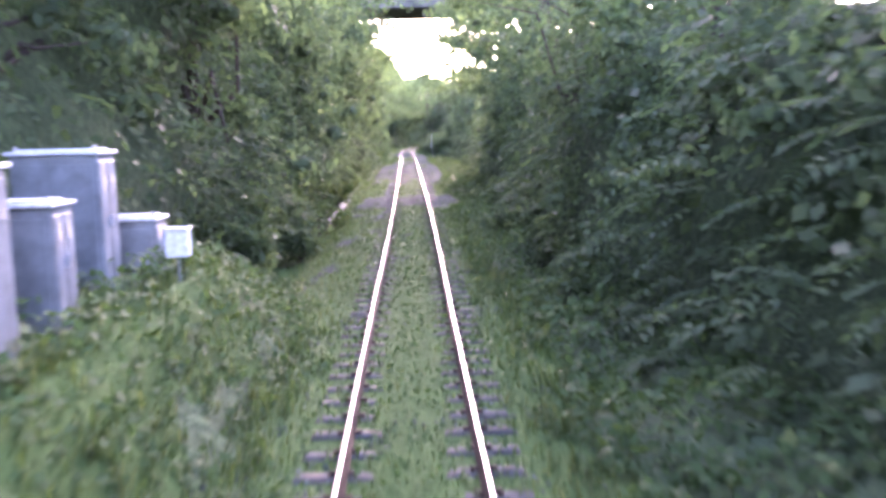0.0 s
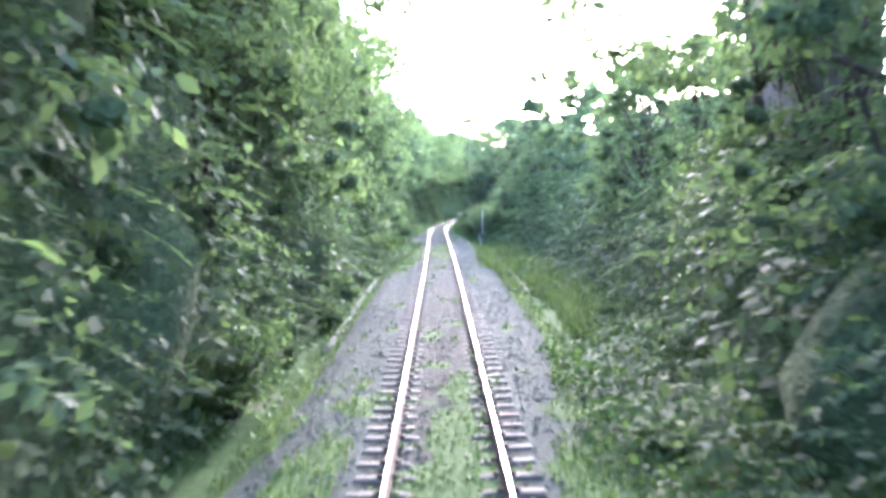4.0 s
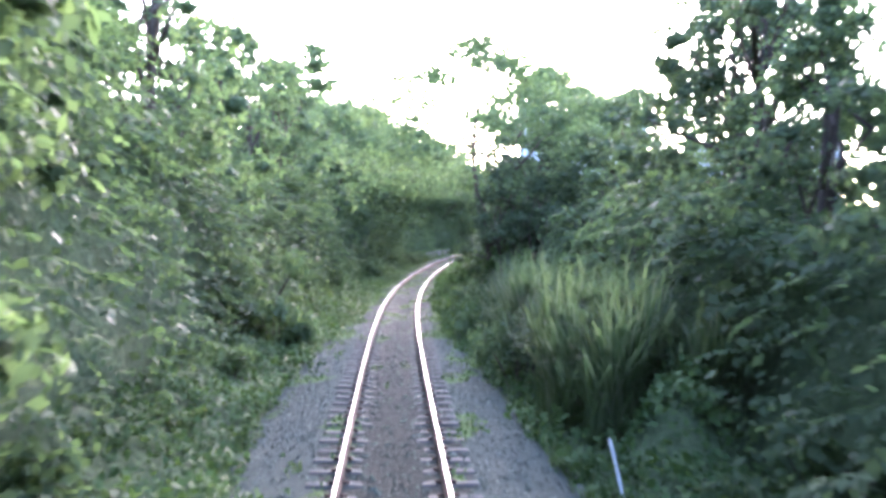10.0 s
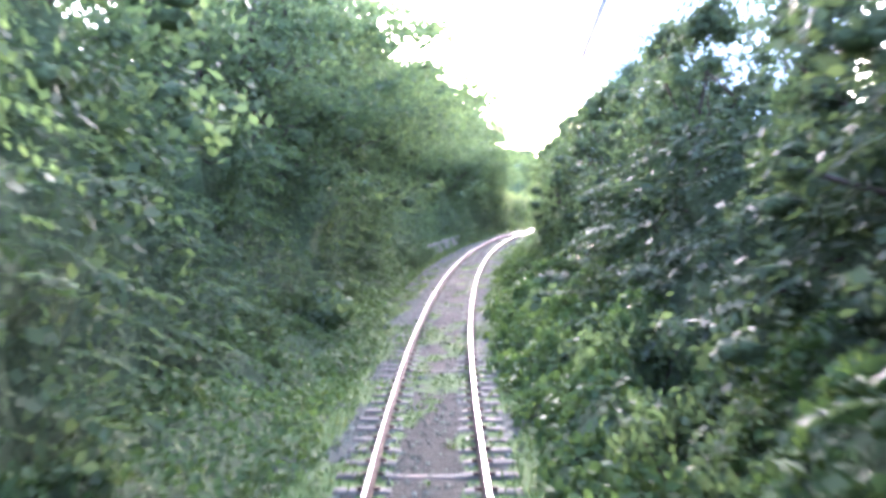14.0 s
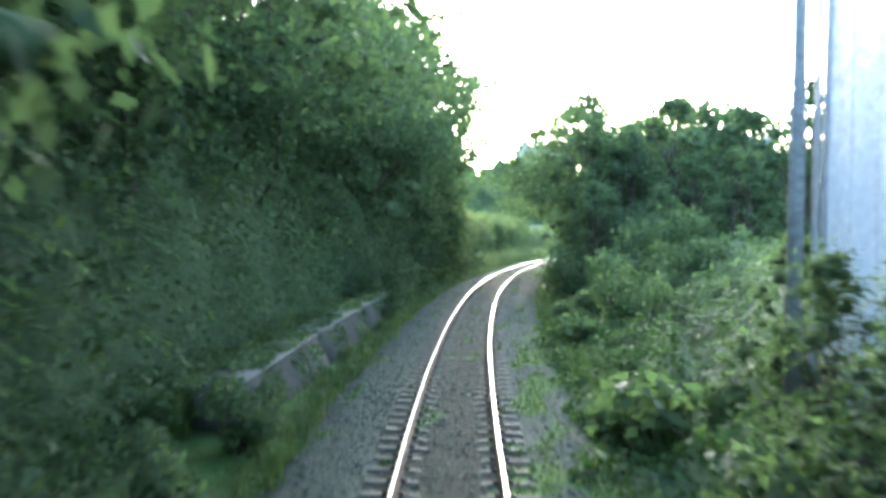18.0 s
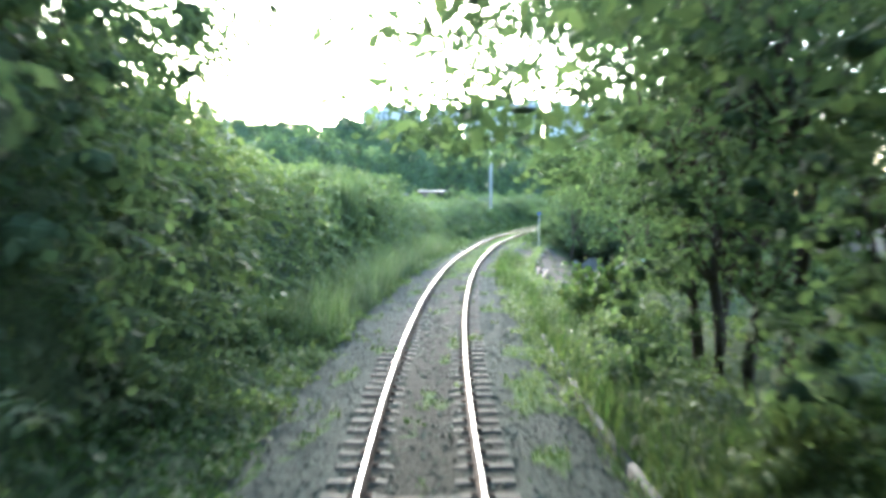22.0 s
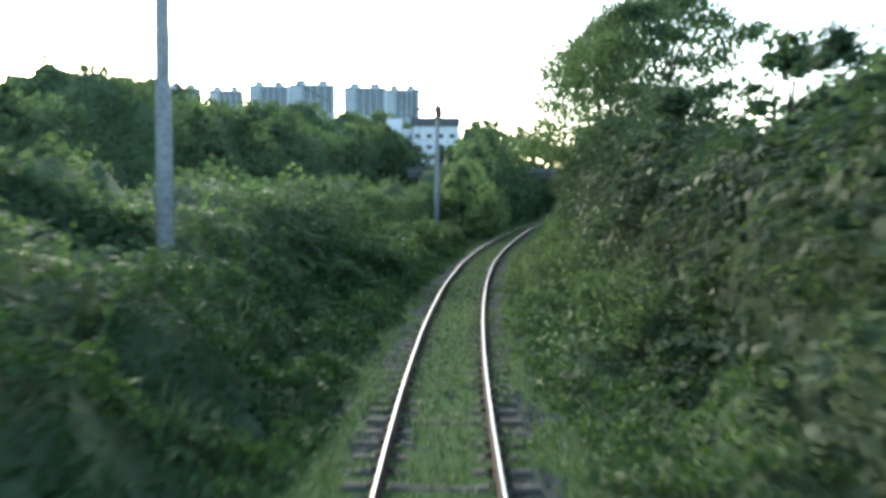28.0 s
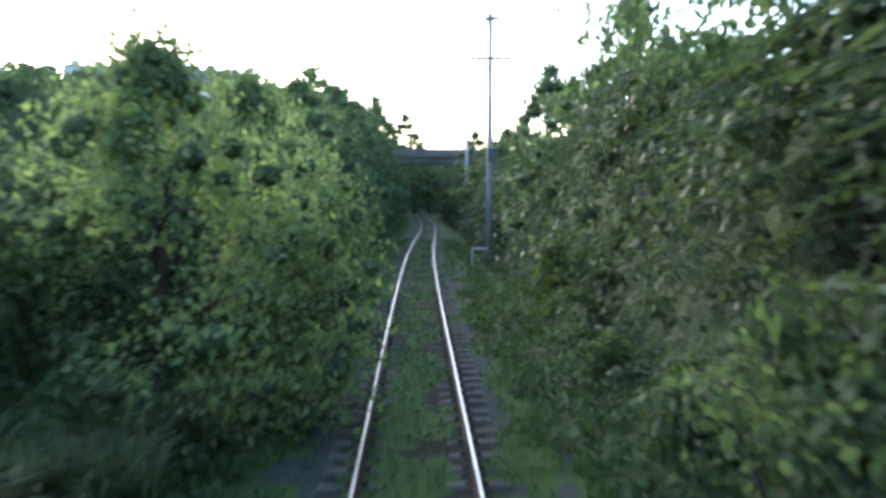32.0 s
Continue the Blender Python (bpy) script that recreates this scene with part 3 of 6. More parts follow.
def thicket(side, s0, s1, mat, name, label, density=60, leaf=0.19):
    table = LEFT if side < 0 else RIGHT
    seed = 100 + int(s0) + (800 if side < 0 else 0)
    ss = np.arange(s0, s1 + 0.01, 1.0)
    S, V = np.meshgrid(ss, np.linspace(0, 1, 15), indexing="ij")

    def surf(s, v):
        base, high, lean, back = knots(s, table)
        big = np.clip(high / 6, 0.35, 1.2)
        lump = 1.0 * wave(s * 0.12, v * high * 0.14, 20 + side) + 0.55 * wave(s * 0.33, v * high * 0.33, 30 + side) + 0.22 * wave(s * 0.9, v * high * 0.9, 31 + side)
        high = high * (1 + 0.2 * wave(s * 0.07, 0 * s, 40 + side) + 0.16 * wave(s * 0.23, 0 * s, 41 + side) + 0.07 * wave(s * 0.7, 0 * s, 42 + side))
        lat = base + 0.75 + lean * v ** 1.4 - 0.9 * np.clip(1 - v * 4, 0, 1) - np.abs(lump) * np.clip(v * 4, 0.2, 1) * big * 1.1 + np.clip(v - 0.82, 0, 1) * 14 * big
        z = ground_z(s, side * base) * (1 - v) + high * np.sin(v * math.pi / 2 * 1.1) / math.sin(math.pi / 2 * 1.1)
        return np.maximum(lat, 2.7), z

    lat, z = surf(S, V)
    core = spot(S, side * (lat + 0.75), z - 0.4).reshape(-1, 3)
    area = (s1 - s0) * float(np.mean(knots(ss, table)[1])) * 1.35 + 4
    cnt = int(area * density * 1.2)
    r = np.random.default_rng(seed)
    ps, pv = r.uniform(s0 - 0.4, s1 + 0.4, cnt), r.uniform(0, 1, cnt) ** 0.9
    crest = r.random(cnt) < 0.2
    pv = np.where(crest, r.uniform(0.8, 1.0, cnt), pv)
    pl, pz = surf(ps, pv)
    depth = np.abs(r.normal(0, 0.32, cnt)) - 0.25
    tuft = 0.35 * np.maximum(0, wave(ps * 1.3, pz * 1.3, 55))
    c = spot(ps, side * (pl - depth - tuft), pz + r.normal(0, 0.14, cnt))
    l2, z2 = surf(ps, np.clip(pv + 0.1, 0, 1.1))
    th = along(ps)[3]
    up = np.stack([-(z2 - pz), (l2 - pl)], 1)
    up /= np.linalg.norm(up, axis=1, keepdims=True) + 1e-9
    nrm = np.stack([side * up[:, 0] * np.cos(th), side * up[:, 0] * np.sin(th), np.abs(up[:, 1]) + 0.45], 1)
    nrm += crest[:, None] * np.stack([np.sin(th), -np.cos(th), 0 * th], 1) * 0.9
    few = int(area * (1.7 if leaf < 0.3 else 0.25))
    qs, qv = r.uniform(s0, s1, few), r.uniform(0.05, 0.95, few)
    ql, qz = surf(qs, qv)
    turned = along(qs)[3] + (math.pi if side > 0 else 0.0) + r.normal(0, 0.75, few)
    sv, sf = sprays(spot(qs, side * np.maximum(ql - 0.1, 2.9), qz), turned, r.uniform(0.5, 1.25, few), leaf * 0.95, r)
    clothe(name, label, core, quads(*S.shape), c, nrm, leaf, mat, seed, extra=(sv, sf))


def sprays(origins, heading, lengths, leaf, r, pairs=8):
    """Leafy twigs: pairs of leaflets along drooping stems, flat side up."""
    n = len(origins)
    d = np.stack([np.cos(heading), np.sin(heading), r.uniform(-0.15, 0.45, n)], 1)
    d /= np.linalg.norm(d, axis=1, keepdims=True)
    w = np.stack([-np.sin(heading), np.cos(heading), r.normal(0, 0.25, n)], 1)
    cen, out = [], []
    for i in range(pairs):
        u = (i + 0.7) / pairs
        p = origins + d * (lengths * u)[:, None] - np.array([0, 0, 1.0]) * (lengths * 0.42 * u * u)[:, None]
        for sgn in (-1, 1):
            cen.append(p)
            out.append(w * sgn + d * 0.55 - np.array([0, 0, 0.25]))
    cen, out = np.concatenate(cen), np.concatenate(out)
    k = len(cen)
    out += r.normal(0, 0.12, (k, 3))
    out /= np.linalg.norm(out, axis=1, keepdims=True)
    sz = leaf * r.uniform(0.7, 1.3, k)[:, None]
    across = np.cross(out, np.array([0, 0, 1.0]) + r.normal(0, 0.2, (k, 3)))
    across /= np.linalg.norm(across, axis=1, keepdims=True)
    v = np.stack([cen, cen + out * sz * 0.5 - across * sz * 0.22, cen + out * sz - np.array([0, 0, 0.2]) * sz, cen + out * sz * 0.5 + across * sz * 0.22], 1).reshape(-1, 3)
    q = np.arange(k)[:, None] * 4
    f = np.concatenate([q + np.array([[0, 1, 2]]), q + np.array([[0, 2, 3]])], 1).reshape(-1, 3)
    return v, f


WALL = "dense green wall of climbing vines and shrubs beside the track"
for a in range(-20, 520, 20):
    far = a >= 400 or a < -5
    for side in (-1, 1):
        if side > 0 and 236 <= a < 280:
            continue
        s0, s1 = a, a + 20
        if side > 0 and a == 220:
            s1 = 236
        if side > 0 and a == 280:
            continue
        # darker leaves on the right at 120-160 and from 320 carry painted shade
        mat = M_BRIGHT if side < 0 and 240 <= a < 300 else M_SHADELEAF if side > 0 and (a in (120, 140) or a >= 320) else M_VINE
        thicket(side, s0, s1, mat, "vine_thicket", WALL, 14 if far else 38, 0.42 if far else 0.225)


def shrub_field(s0, s1, l0, l1, high, mat, seed, density=22, leaf=0.26, lump=0.5, label="rough ground overgrown with low green shrubs and vines"):
    """Low growth over open ground."""
    ss, ll = np.arange(s0, s1 + 0.1, 1.5), np.linspace(l0, l1, max(4, int(abs(l1 - l0) / 1.2)))
    S, L = np.meshgrid(ss, ll, indexing="ij")

    def top(s, l):
        e = np.clip(np.minimum(np.minimum(np.abs(l - l0), np.abs(l1 - l)), np.minimum(s - s0, s1 - s)) / 1.5, 0.05, 1)
        return ground_z(s, l) + e * high * (0.75 + lump * wave(s * 0.14, l * 0.14, seed) + 0.5 * lump * wave(s * 0.4, l * 0.4, seed + 1))

    core = spot(S, L, top(S, L) - 0.25).reshape(-1, 3)
    r = np.random.default_rng(seed)
    cnt = int((s1 - s0) * abs(l1 - l0) * density)
    ps, pl = r.uniform(s0, s1, cnt), r.uniform(min(l0, l1), max(l0, l1), cnt)
    rim = r.random(cnt) < 0.25
    ps = np.where(rim, s0 + r.uniform(0, 2.0, cnt), ps)
    pz = top(ps, pl)
    gx = (top(ps + 0.3, pl) - pz) / 0.3
    gy = (top(ps, pl + 0.3) - pz) / 0.3
    th = along(ps)[3]
    nrm = np.stack([-gy * np.cos(th) + gx * np.sin(th), -gy * np.sin(th) - gx * np.cos(th), np.ones(cnt)], 1)
    c = spot(ps, pl, pz + r.normal(0.0, 0.14, cnt) + 0.2 * np.maximum(0, wave(ps * 0.9, pl * 0.9, seed + 2)))
    clothe("shrub_field", label, core, quads(*S.shape), c, nrm, leaf, mat, seed)


shrub_field(188, 214, 5.0, 24, 1.0, M_VINE, 61, 34, 0.22)
shrub_field(160, 190, 4.6, 6.7, 1.2, M_VINE, 62, 40, 0.22)
shrub_field(250, 330, -5.5, -18, 3.2, M_BRIGHT, 63, 20, 0.28, 0.35)
shrub_field(330, 405, -5.5, -18, 3.4, M_VINE, 64, 20, 0.28, 0.35)
shrub_field(250, 420, -18, -48, 2.7, M_VINE, 65, 12, 0.42, 0.4)
shrub_field(238, 262, 6.0, 20, 1.2, M_BRIGHT, 67, 26, 0.2, 0.5)
shrub_field(262, 286, 13.5, 24, 1.6, M_VINE, 68, 40, 0.24, 0.5)
shrub_field(178, 217, -3.62, -2.9, 0.18, M_VINE, 69, 90, 0.09, 0.5, "low weeds at the foot of a wall")
shrub_field(303, 345, 6.0, 16, 3.2, M_VINE, 66, 34, 0.28, 0.35)


# ---- far woods on the rising ground ----
def far_woods(path, deep, seed, leaf=0.85, density=3.4, across=False):
    """A belt of distant trees along a line of (s, lat, height) points."""
    p = np.array(path, float)
    r = np.random.default_rng(seed)
    d = np.concatenate([[0], np.cumsum(np.hypot(np.diff(p[:, 0]), np.diff(p[:, 1])))])
    u, w = np.arange(0, d[-1] + 0.1, 4.0), np.linspace(0, 1, 9)
    U, Wd = np.meshgrid(u, w, indexing="ij")

    def face(a, b, back=0.0):
        s, l, tall = [np.interp(a, d, p[:, j]) for j in range(3)]
        h = tall * (0.9 + 0.13 * wave(a * 0.035, 0 * a, seed) + 0.10 * wave(a * 0.11, 0 * a, seed + 1))
        bulge = 0.7 * wave(a * 0.5, b * tall * 0.5, seed + 4) + 2.2 * wave(a * 0.07, b * tall * 0.09, seed + 2) + 1.2 * wave(a * 0.2, b * tall * 0.22, seed + 3)
        off = deep * b ** 2 + bulge * np.clip(tall / 15, 0.3, 1) + back
        q = spot(s + off, l, 0) if across else spot(s, l + np.sign(l) * off, 0)
        z = spot(s, l, 0)[..., 2] - 1.0 + (h + 1.0) * np.sin(np.clip(b, 0, 1) * 1.72) + 0.5 * bulge * b - 0.4 * back
        return np.stack([q[..., 0], q[..., 1], z], -1)

    core = face(U, Wd, 1.6).reshape(-1, 3)
    cnt = int(d[-1] * p[:, 2].mean() * 1.3 * density)
    a, b = r.uniform(0, d[-1], cnt), r.uniform(0, 1, cnt)
    c = face(a, b) + r.normal(0, 0.5, (cnt, 3)) + np.array([0, 0, 0.3])
    home = spot(300, 0, 0)
    nrm = home - c
    nrm /= np.linalg.norm(nrm, axis=1, keepdims=True)
    nrm[:, 2] += 0.7
    clothe("far_woods", "distant belt of dark green broad-leaved woodland", core, quads(*U.shape), c, nrm, leaf, M_TREE, seed, "woods")


BELTS = [([(250, -48, 13), (300, -56, 13), (372, -60, 14.5), (410, -60, 18), (457, -58, 21), (500, -52, 22), (560, -40, 25), (640, -24, 26)], 14, 71, 0.85, 3.4, False),
         ([(280, -90, 20), (360, -110, 24), (440, -120, 30), (520, -110, 34), (640, -80, 38), (760, -40, 40)], 20, 72, 1.1, 2.2, False),
         ([(425, -6.5, 9), (437, -7, 11), (450, -7.5, 13.5), (465, -8.5, 15.5), (490, -10, 17), (540, -14, 18)], 4, 73, 0.6, 6, False),
         ([(548, -30, 13), (552, 0, 11), (548, 30, 13)], 10, 74, 0.7, 5, True),
         ([(228, 7, 9.0), (230, 15, 10.2), (228, 28, 11), (218, 46, 11.5)], 6, 75, 0.40, 20, True),
         ([(330, 17, 9), (380, 15, 9), (440, 12, 9), (540, 10, 9)], 6, 76, 0.7, 4, False),
         ([(188, -13, 19), (215, -18, 22), (240, -22, 24), (262, -28, 24), (285, -40, 22)], 12, 78, 0.6, 5, False)]
for path, deep, seed, leaf, density, across in BELTS:
    far_woods(path, deep, seed, leaf, density, across)


# ---- trees ----
lump = bmesh.new()
bmesh.ops.create_icosphere(lump, subdivisions=1, radius=1.0)
LUMP_V = np.array([v.co[:] for v in lump.verts])
LUMP_F = np.array([[v.index for v in f.verts] for f in lump.faces])
lump.free()


def tree_kind(seed, height, spread, clumps, per, leaf, mat, bare=0.35, lean=0.0, thick=1.0, flat=0.62, limbs=5, dense=0.32):
    """Meshes of one tree: trunk with limbs, and a crown of leafy clumps, each with a dense inside of that share."""
    r = np.random.default_rng(seed)
    bm = bmesh.new()
    trunk = []
    x = y = 0.0
    for i in range(7):
        trunk.append((x, y, height * 0.8 * i / 6))
        x += r.normal(lean, 0.03 * height) * 0.5
        y += r.normal(0, 0.03 * height) * 0.5
    r0 = (height * 0.016 + 0.03) * thick
    tube(trunk, [r0 * (1.35 if i == 0 else 1 - 0.12 * i) for i in range(7)], 7, bm)
    cs = []
    for c in range(clumps):
        a = r.uniform(0, 2 * math.pi)
        h = r.uniform(bare, 1.0)
        w = spread * math.sin(math.pi * min(1, 0.22 + 0.78 * (h - bare) / (1 - bare)) ** 0.8) * r.uniform(0.3, 1.05) ** 0.6
        i = min(5, int(h * 0.75 / 0.8 * 6))
        p = np.array([trunk[i][0] + w * math.cos(a), trunk[i][1] + w * math.sin(a), height * h * 0.97])
        cs.append(p)
        if c % limbs == 0:
            b = np.array(trunk[max(2, i - 1)] if bare < 0.6 else trunk[int(r.integers(4, 6))])
            side = r.normal(0, 0.05 * height, 3)
            m1 = b * 0.7 + p * 0.3 + side + np.array([0, 0, 0.05 * height])
            m2 = b * 0.35 + p * 0.65 - 0.6 * side + np.array([0, 0, 0.05 * height * r.uniform(-0.2, 1)])
            tube([b, m1, m2, p], [r0 * 0.45, r0 * 0.3, r0 * 0.18, r0 * 0.04], 5, bm)
    wood = bm_mesh("trunk", bm, M_BARK, True)
    cen, nor, inner = [], [], []
    for p in cs:
        rad = spread * r.uniform(0.16, 0.36)
        inner.append(p + LUMP_V * (rad * dense * np.array([1, 1, flat])) * r.uniform(0.7, 1.15, (12, 1)))
        d = r.normal(0, 1, (per, 3))
        d /= np.linalg.norm(d, axis=1, keepdims=True)
        q = p + d * rad * np.array([1, 1, flat]) * r.uniform(0.2, 1.08, (per, 1))
        cen.append(q)
        nor.append(d + np.array([0, 0, 0.6]))
    v, f = leaves(np.concatenate(cen), np.concatenate(nor), leaf, 0.6, 0.3, r)
    iv = np.concatenate(inner)
    fi = (np.arange(len(inner))[:, None, None] * 12 + LUMP_F[None]).reshape(-1, 3)
    me = mesh_of("crown", np.concatenate([v, iv]), [f, fi + len(v)], [mat, M_CORE], np.concatenate([np.zeros(len(f)), np.ones(len(fi))]))
    return wood, me, height, spread


KINDS = {
    "full": tree_kind(1, 10, 3.0, 54, 90, 0.19, M_TREE, 0.16),
    "broad": tree_kind(2, 10, 3.5, 58, 90, 0.19, M_VINE, 0.26),
    "tall": tree_kind(3, 10, 2.4, 44, 72, 0.2, M_TREE, 0.12),
    "dark": tree_kind(13, 10, 3.0, 54, 90, 0.19, M_SHADELEAF, 0.16),
    "airy": tree_kind(4, 10, 4.0, 48, 60, 0.24, M_TREE, 0.42, flat=0.45, limbs=7, dense=0.22),
    "young": tree_kind(5, 8, 3.4, 74, 124, 0.125, M_VINE, 0.32, thick=0.55, limbs=9, dense=0.16),
    "bush": tree_kind(10, 6, 3.3, 130, 120, 0.14, M_BUSH, 0.05, flat=0.8, limbs=12, dense=0.24),
    "far": tree_kind(6, 10, 3.2, 46, 46, 0.32, M_TREE, 0.2, dense=0.38),
    "far_tall": tree_kind(7, 10, 2.5, 44, 44, 0.34, M_TREE, 0.15, dense=0.38),
    "overhang": tree_kind(8, 10, 4.9, 88, 130, 0.17, M_TREE, 0.42, thick=0.7, flat=0.42, limbs=12, dense=0.1),
    "layered": tree_kind(12, 10, 4.9, 90, 108, 0.18, M_TREE, 0.42, thick=0.5, flat=0.34, limbs=8, dense=0.08),
    "umbrella": tree_kind(9, 10, 4.8, 84, 90, 0.2, M_TREE, 0.68, thick=0.4, flat=0.3, limbs=17, dense=0.1),
}


def tree(s, lat, top, kind, wide=1.0, turn=0.0, label="broad-leaved tree with a full dark green crown", group="trackside trees"):
    """A tree whose crown ends at that height over the rails."""
    wood, crown, tall, spread = KINDS[kind]
    z0 = float(ground_z(s, lat)) - 0.15
    k = (top - z0) / tall
    if kind not in ("overhang", "layered", "umbrella", "young", "bush") and s < 505:
        wide = min(wide, max(0.45, (abs(lat) - 1.9) / (spread * k * 1.1)))
    root = tagged(new("tree"), label, "tree", group)
    p = spot(s, lat, z0)
    root.matrix_basis = pose(p[0], p[1], p[2], 0, 0, turn) @ Matrix.Diagonal((k * wide, k * wide, k, 1))
    part("trunk", wood, root)
    part("crown", crown, root)
    return root


TREES_L = [(-60, 13), (0, 13), (30, 14), (60, 15), (100, 16), (130, 13.5), (150, 14), (160, 16), (185, 16.5), (205, 16), (232, 16), (242, 13), (244, 0), (396, 0), (398, 8), (420, 10), (440, 12.5), (560, 13)]
TREES_R = [(-60, 11), (50, 10), (62, 10), (76, 10), (95, 10), (104, 9), (110, 7), (118, 5.6), (142, 5.8), (150, 8.2), (158, 8.8), (166, 8.6), (170, 0), (219, 0), (220, 9.6), (232, 10.5), (238, 10.5), (240, 0), (290, 0), (293, 6.0), (303, 6.4), (312, 8.0), (325, 8.4), (340, 6.6), (384, 6.8), (395, 10), (420, 10.5), (560, 10)]
near_kinds = ["full", "broad", "tall", "full", "airy"]
for side, tops, table in ((-1, TREES_L, LEFT), (1, TREES_R, RIGHT)):
    s = -25.0
    while s < 540:
        top = float(knots(s, tops)[0])
        base, high, lean, back = [float(q) for q in knots(s, table)]
        thin = side > 0 and 121 < s < 134
        if top > 4 and not thin:
            lat = base + lean * 0.6 + rng.uniform(0.4, 2.2)
            near = 0 < s < 400
            kind = near_kinds[int(rng.integers(0, 4 if s > 55 else 5))] if near else "far"
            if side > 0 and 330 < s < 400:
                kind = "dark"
            tree(s, side * lat, top * rng.uniform(0.78, 1.06), kind, rng.uniform(0.8, 1.15), rng.uniform(0, 360))
            if 55 < s < 400 and not (side > 0 and 112 < s < 245) and rng.random() < 0.8:
                tree(s + rng.uniform(1, 4), side * (lat + rng.uniform(3.5, 7)), top * rng.uniform(0.95, 1.25), ("far", "far_tall")[int(rng.integers(0, 2))], rng.uniform(0.9, 1.3), rng.uniform(0, 360))
        s += 10 if s > 420 else rng.uniform(3.4, 5.0) if side > 0 and 60 < s < 170 else rng.uniform(4.2, 7.0)

# single trees that stand out of the far belts
for path, deep, seed, leaf, density, across in BELTS:
    if seed in (76, 72):
        continue
    p = np.array(path, float)
    u = 0.0
    while u < len(p) - 1:
        s, lat, top = [float(np.interp(u, np.arange(len(p)), p[:, j])) for j in range(3)]
        shift = rng.uniform(0, deep * 0.7) if seed != 73 else 0.0
        tree(s + (shift if across else rng.uniform(-3, 3)), lat + (0 if across else math.copysign(shift, lat)), top * rng.uniform(0.86, 1.02), "far", rng.uniform(0.7, 1.1), rng.uniform(0, 360), "distant tree rising from a belt of woodland", "woodland trees")
        u += rng.uniform(0.3, 0.6)

# boughs that close over the line at the start, and reach over it further on
for s, lat, top, wide in ((16, -7.0, 13, 1.05), (24, 5.8, 12.5, 1.0), (33, -7.2, 14, 1.05), (42, 6.4, 13.5, 0.88), (49, -6.8, 15.5, 0.8), (52, 6.8, 15, 0.84),
                          (153, -7.4, 12.5, 1.1), (161, -7.6, 13.5, 1.25), (169, -7.6, 14.5, 1.35), (176, -7.8, 14.5, 1.2), (184, -8.0, 15, 1.2), (192, -7.6, 15, 1.2), (202, -7.3, 15.5, 0.98), (226, 5.4, 12.0, 0.95), (233, 5.8, 12.5, 0.9), (211, -7.4, 16.0, 0.85), (216, -7.0, 16.0, 0.9), (222, -5.8, 16.5, 0.72), (229, -6.2, 16.5, 0.7), (236, -7.4, 14.5, 0.65), (60, -6.2, 14.5, 0.9), (72, -6.6, 14.5, 0.8), (84, -6.4, 14.5, 0.8), (91, -6.2, 14.0, 0.75), (98, -6.0, 14.0, 0.8), (58, 7.6, 13.0, 0.95), (240, -6.9, 12.5, 0.7)):
    tree(s, lat, top, "overhang", wide, 37 * s, "old broad-leaved tree with spreading boughs over the line")
for s, lat, top, wide in ((240.5, 6.1, 11.6, 1.2), (246, 6.4, 11.0, 1.2), (355, 7.6, 13.0, 0.9), (364, 7.2, 14.0, 0.85), (373, 6.8, 15.0, 0.82), (384, 8.4, 14.0, 0.78)):
    tree(s, lat, top, "layered", wide, 37 * s, "tall tree with layered boughs and bare dark limbs")
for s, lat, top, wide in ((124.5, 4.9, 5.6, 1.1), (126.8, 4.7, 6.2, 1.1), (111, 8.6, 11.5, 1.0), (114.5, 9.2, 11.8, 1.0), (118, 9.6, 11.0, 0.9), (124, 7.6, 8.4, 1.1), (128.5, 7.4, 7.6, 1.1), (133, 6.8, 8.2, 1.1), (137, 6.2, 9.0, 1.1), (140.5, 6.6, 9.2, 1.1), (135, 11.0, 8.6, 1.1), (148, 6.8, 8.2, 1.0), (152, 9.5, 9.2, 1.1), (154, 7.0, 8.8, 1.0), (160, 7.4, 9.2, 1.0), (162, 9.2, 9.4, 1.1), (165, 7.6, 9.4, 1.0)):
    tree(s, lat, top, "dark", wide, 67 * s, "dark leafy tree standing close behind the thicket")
for s, lat, top, wide, turn in ((140, 7.6, 12.6, 0.8, 100), (149, 8.6, 13.2, 0.85, 200), (147, 14.0, 12.6, 0.85, 300), (158, 12.5, 13.2, 0.8, 30)):
    tree(s, lat, top, "umbrella", wide, turn, "tall tree with high flat boughs above the trackside thicket")
tree(129.2, 4.2, 12.0, "overhang", 1.05, 20, "dark tree with wide spreading boughs over the track")
tree(364.5, 10.4, 15.4, "umbrella", 0.85, 70, "tree with a flat umbrella-like crown above dense shrubs")
for s, lat, top, wide in ((302.5, 7.2, 6.4, 1.1), (302, 10.8, 6.2, 1.1), (304, 14.5, 5.6, 1.1), (306, 6.0, 6.8, 1.0), (309, 9.6, 8.2, 1.1), (313, 6.6, 7.8, 1.0), (302, 18.5, 5.4, 1.1), (300, 23.0, 5.6, 1.1), (300.5, 14.0, 5.0, 1.2), (297, 18.5, 5.4, 1.2), (297, 27.0, 6.6, 1.1)):
    tree(s, lat, top, "full" if int(s) % 2 else "broad", wide, 51 * s, "dense bushy tree at the edge of cleared ground")
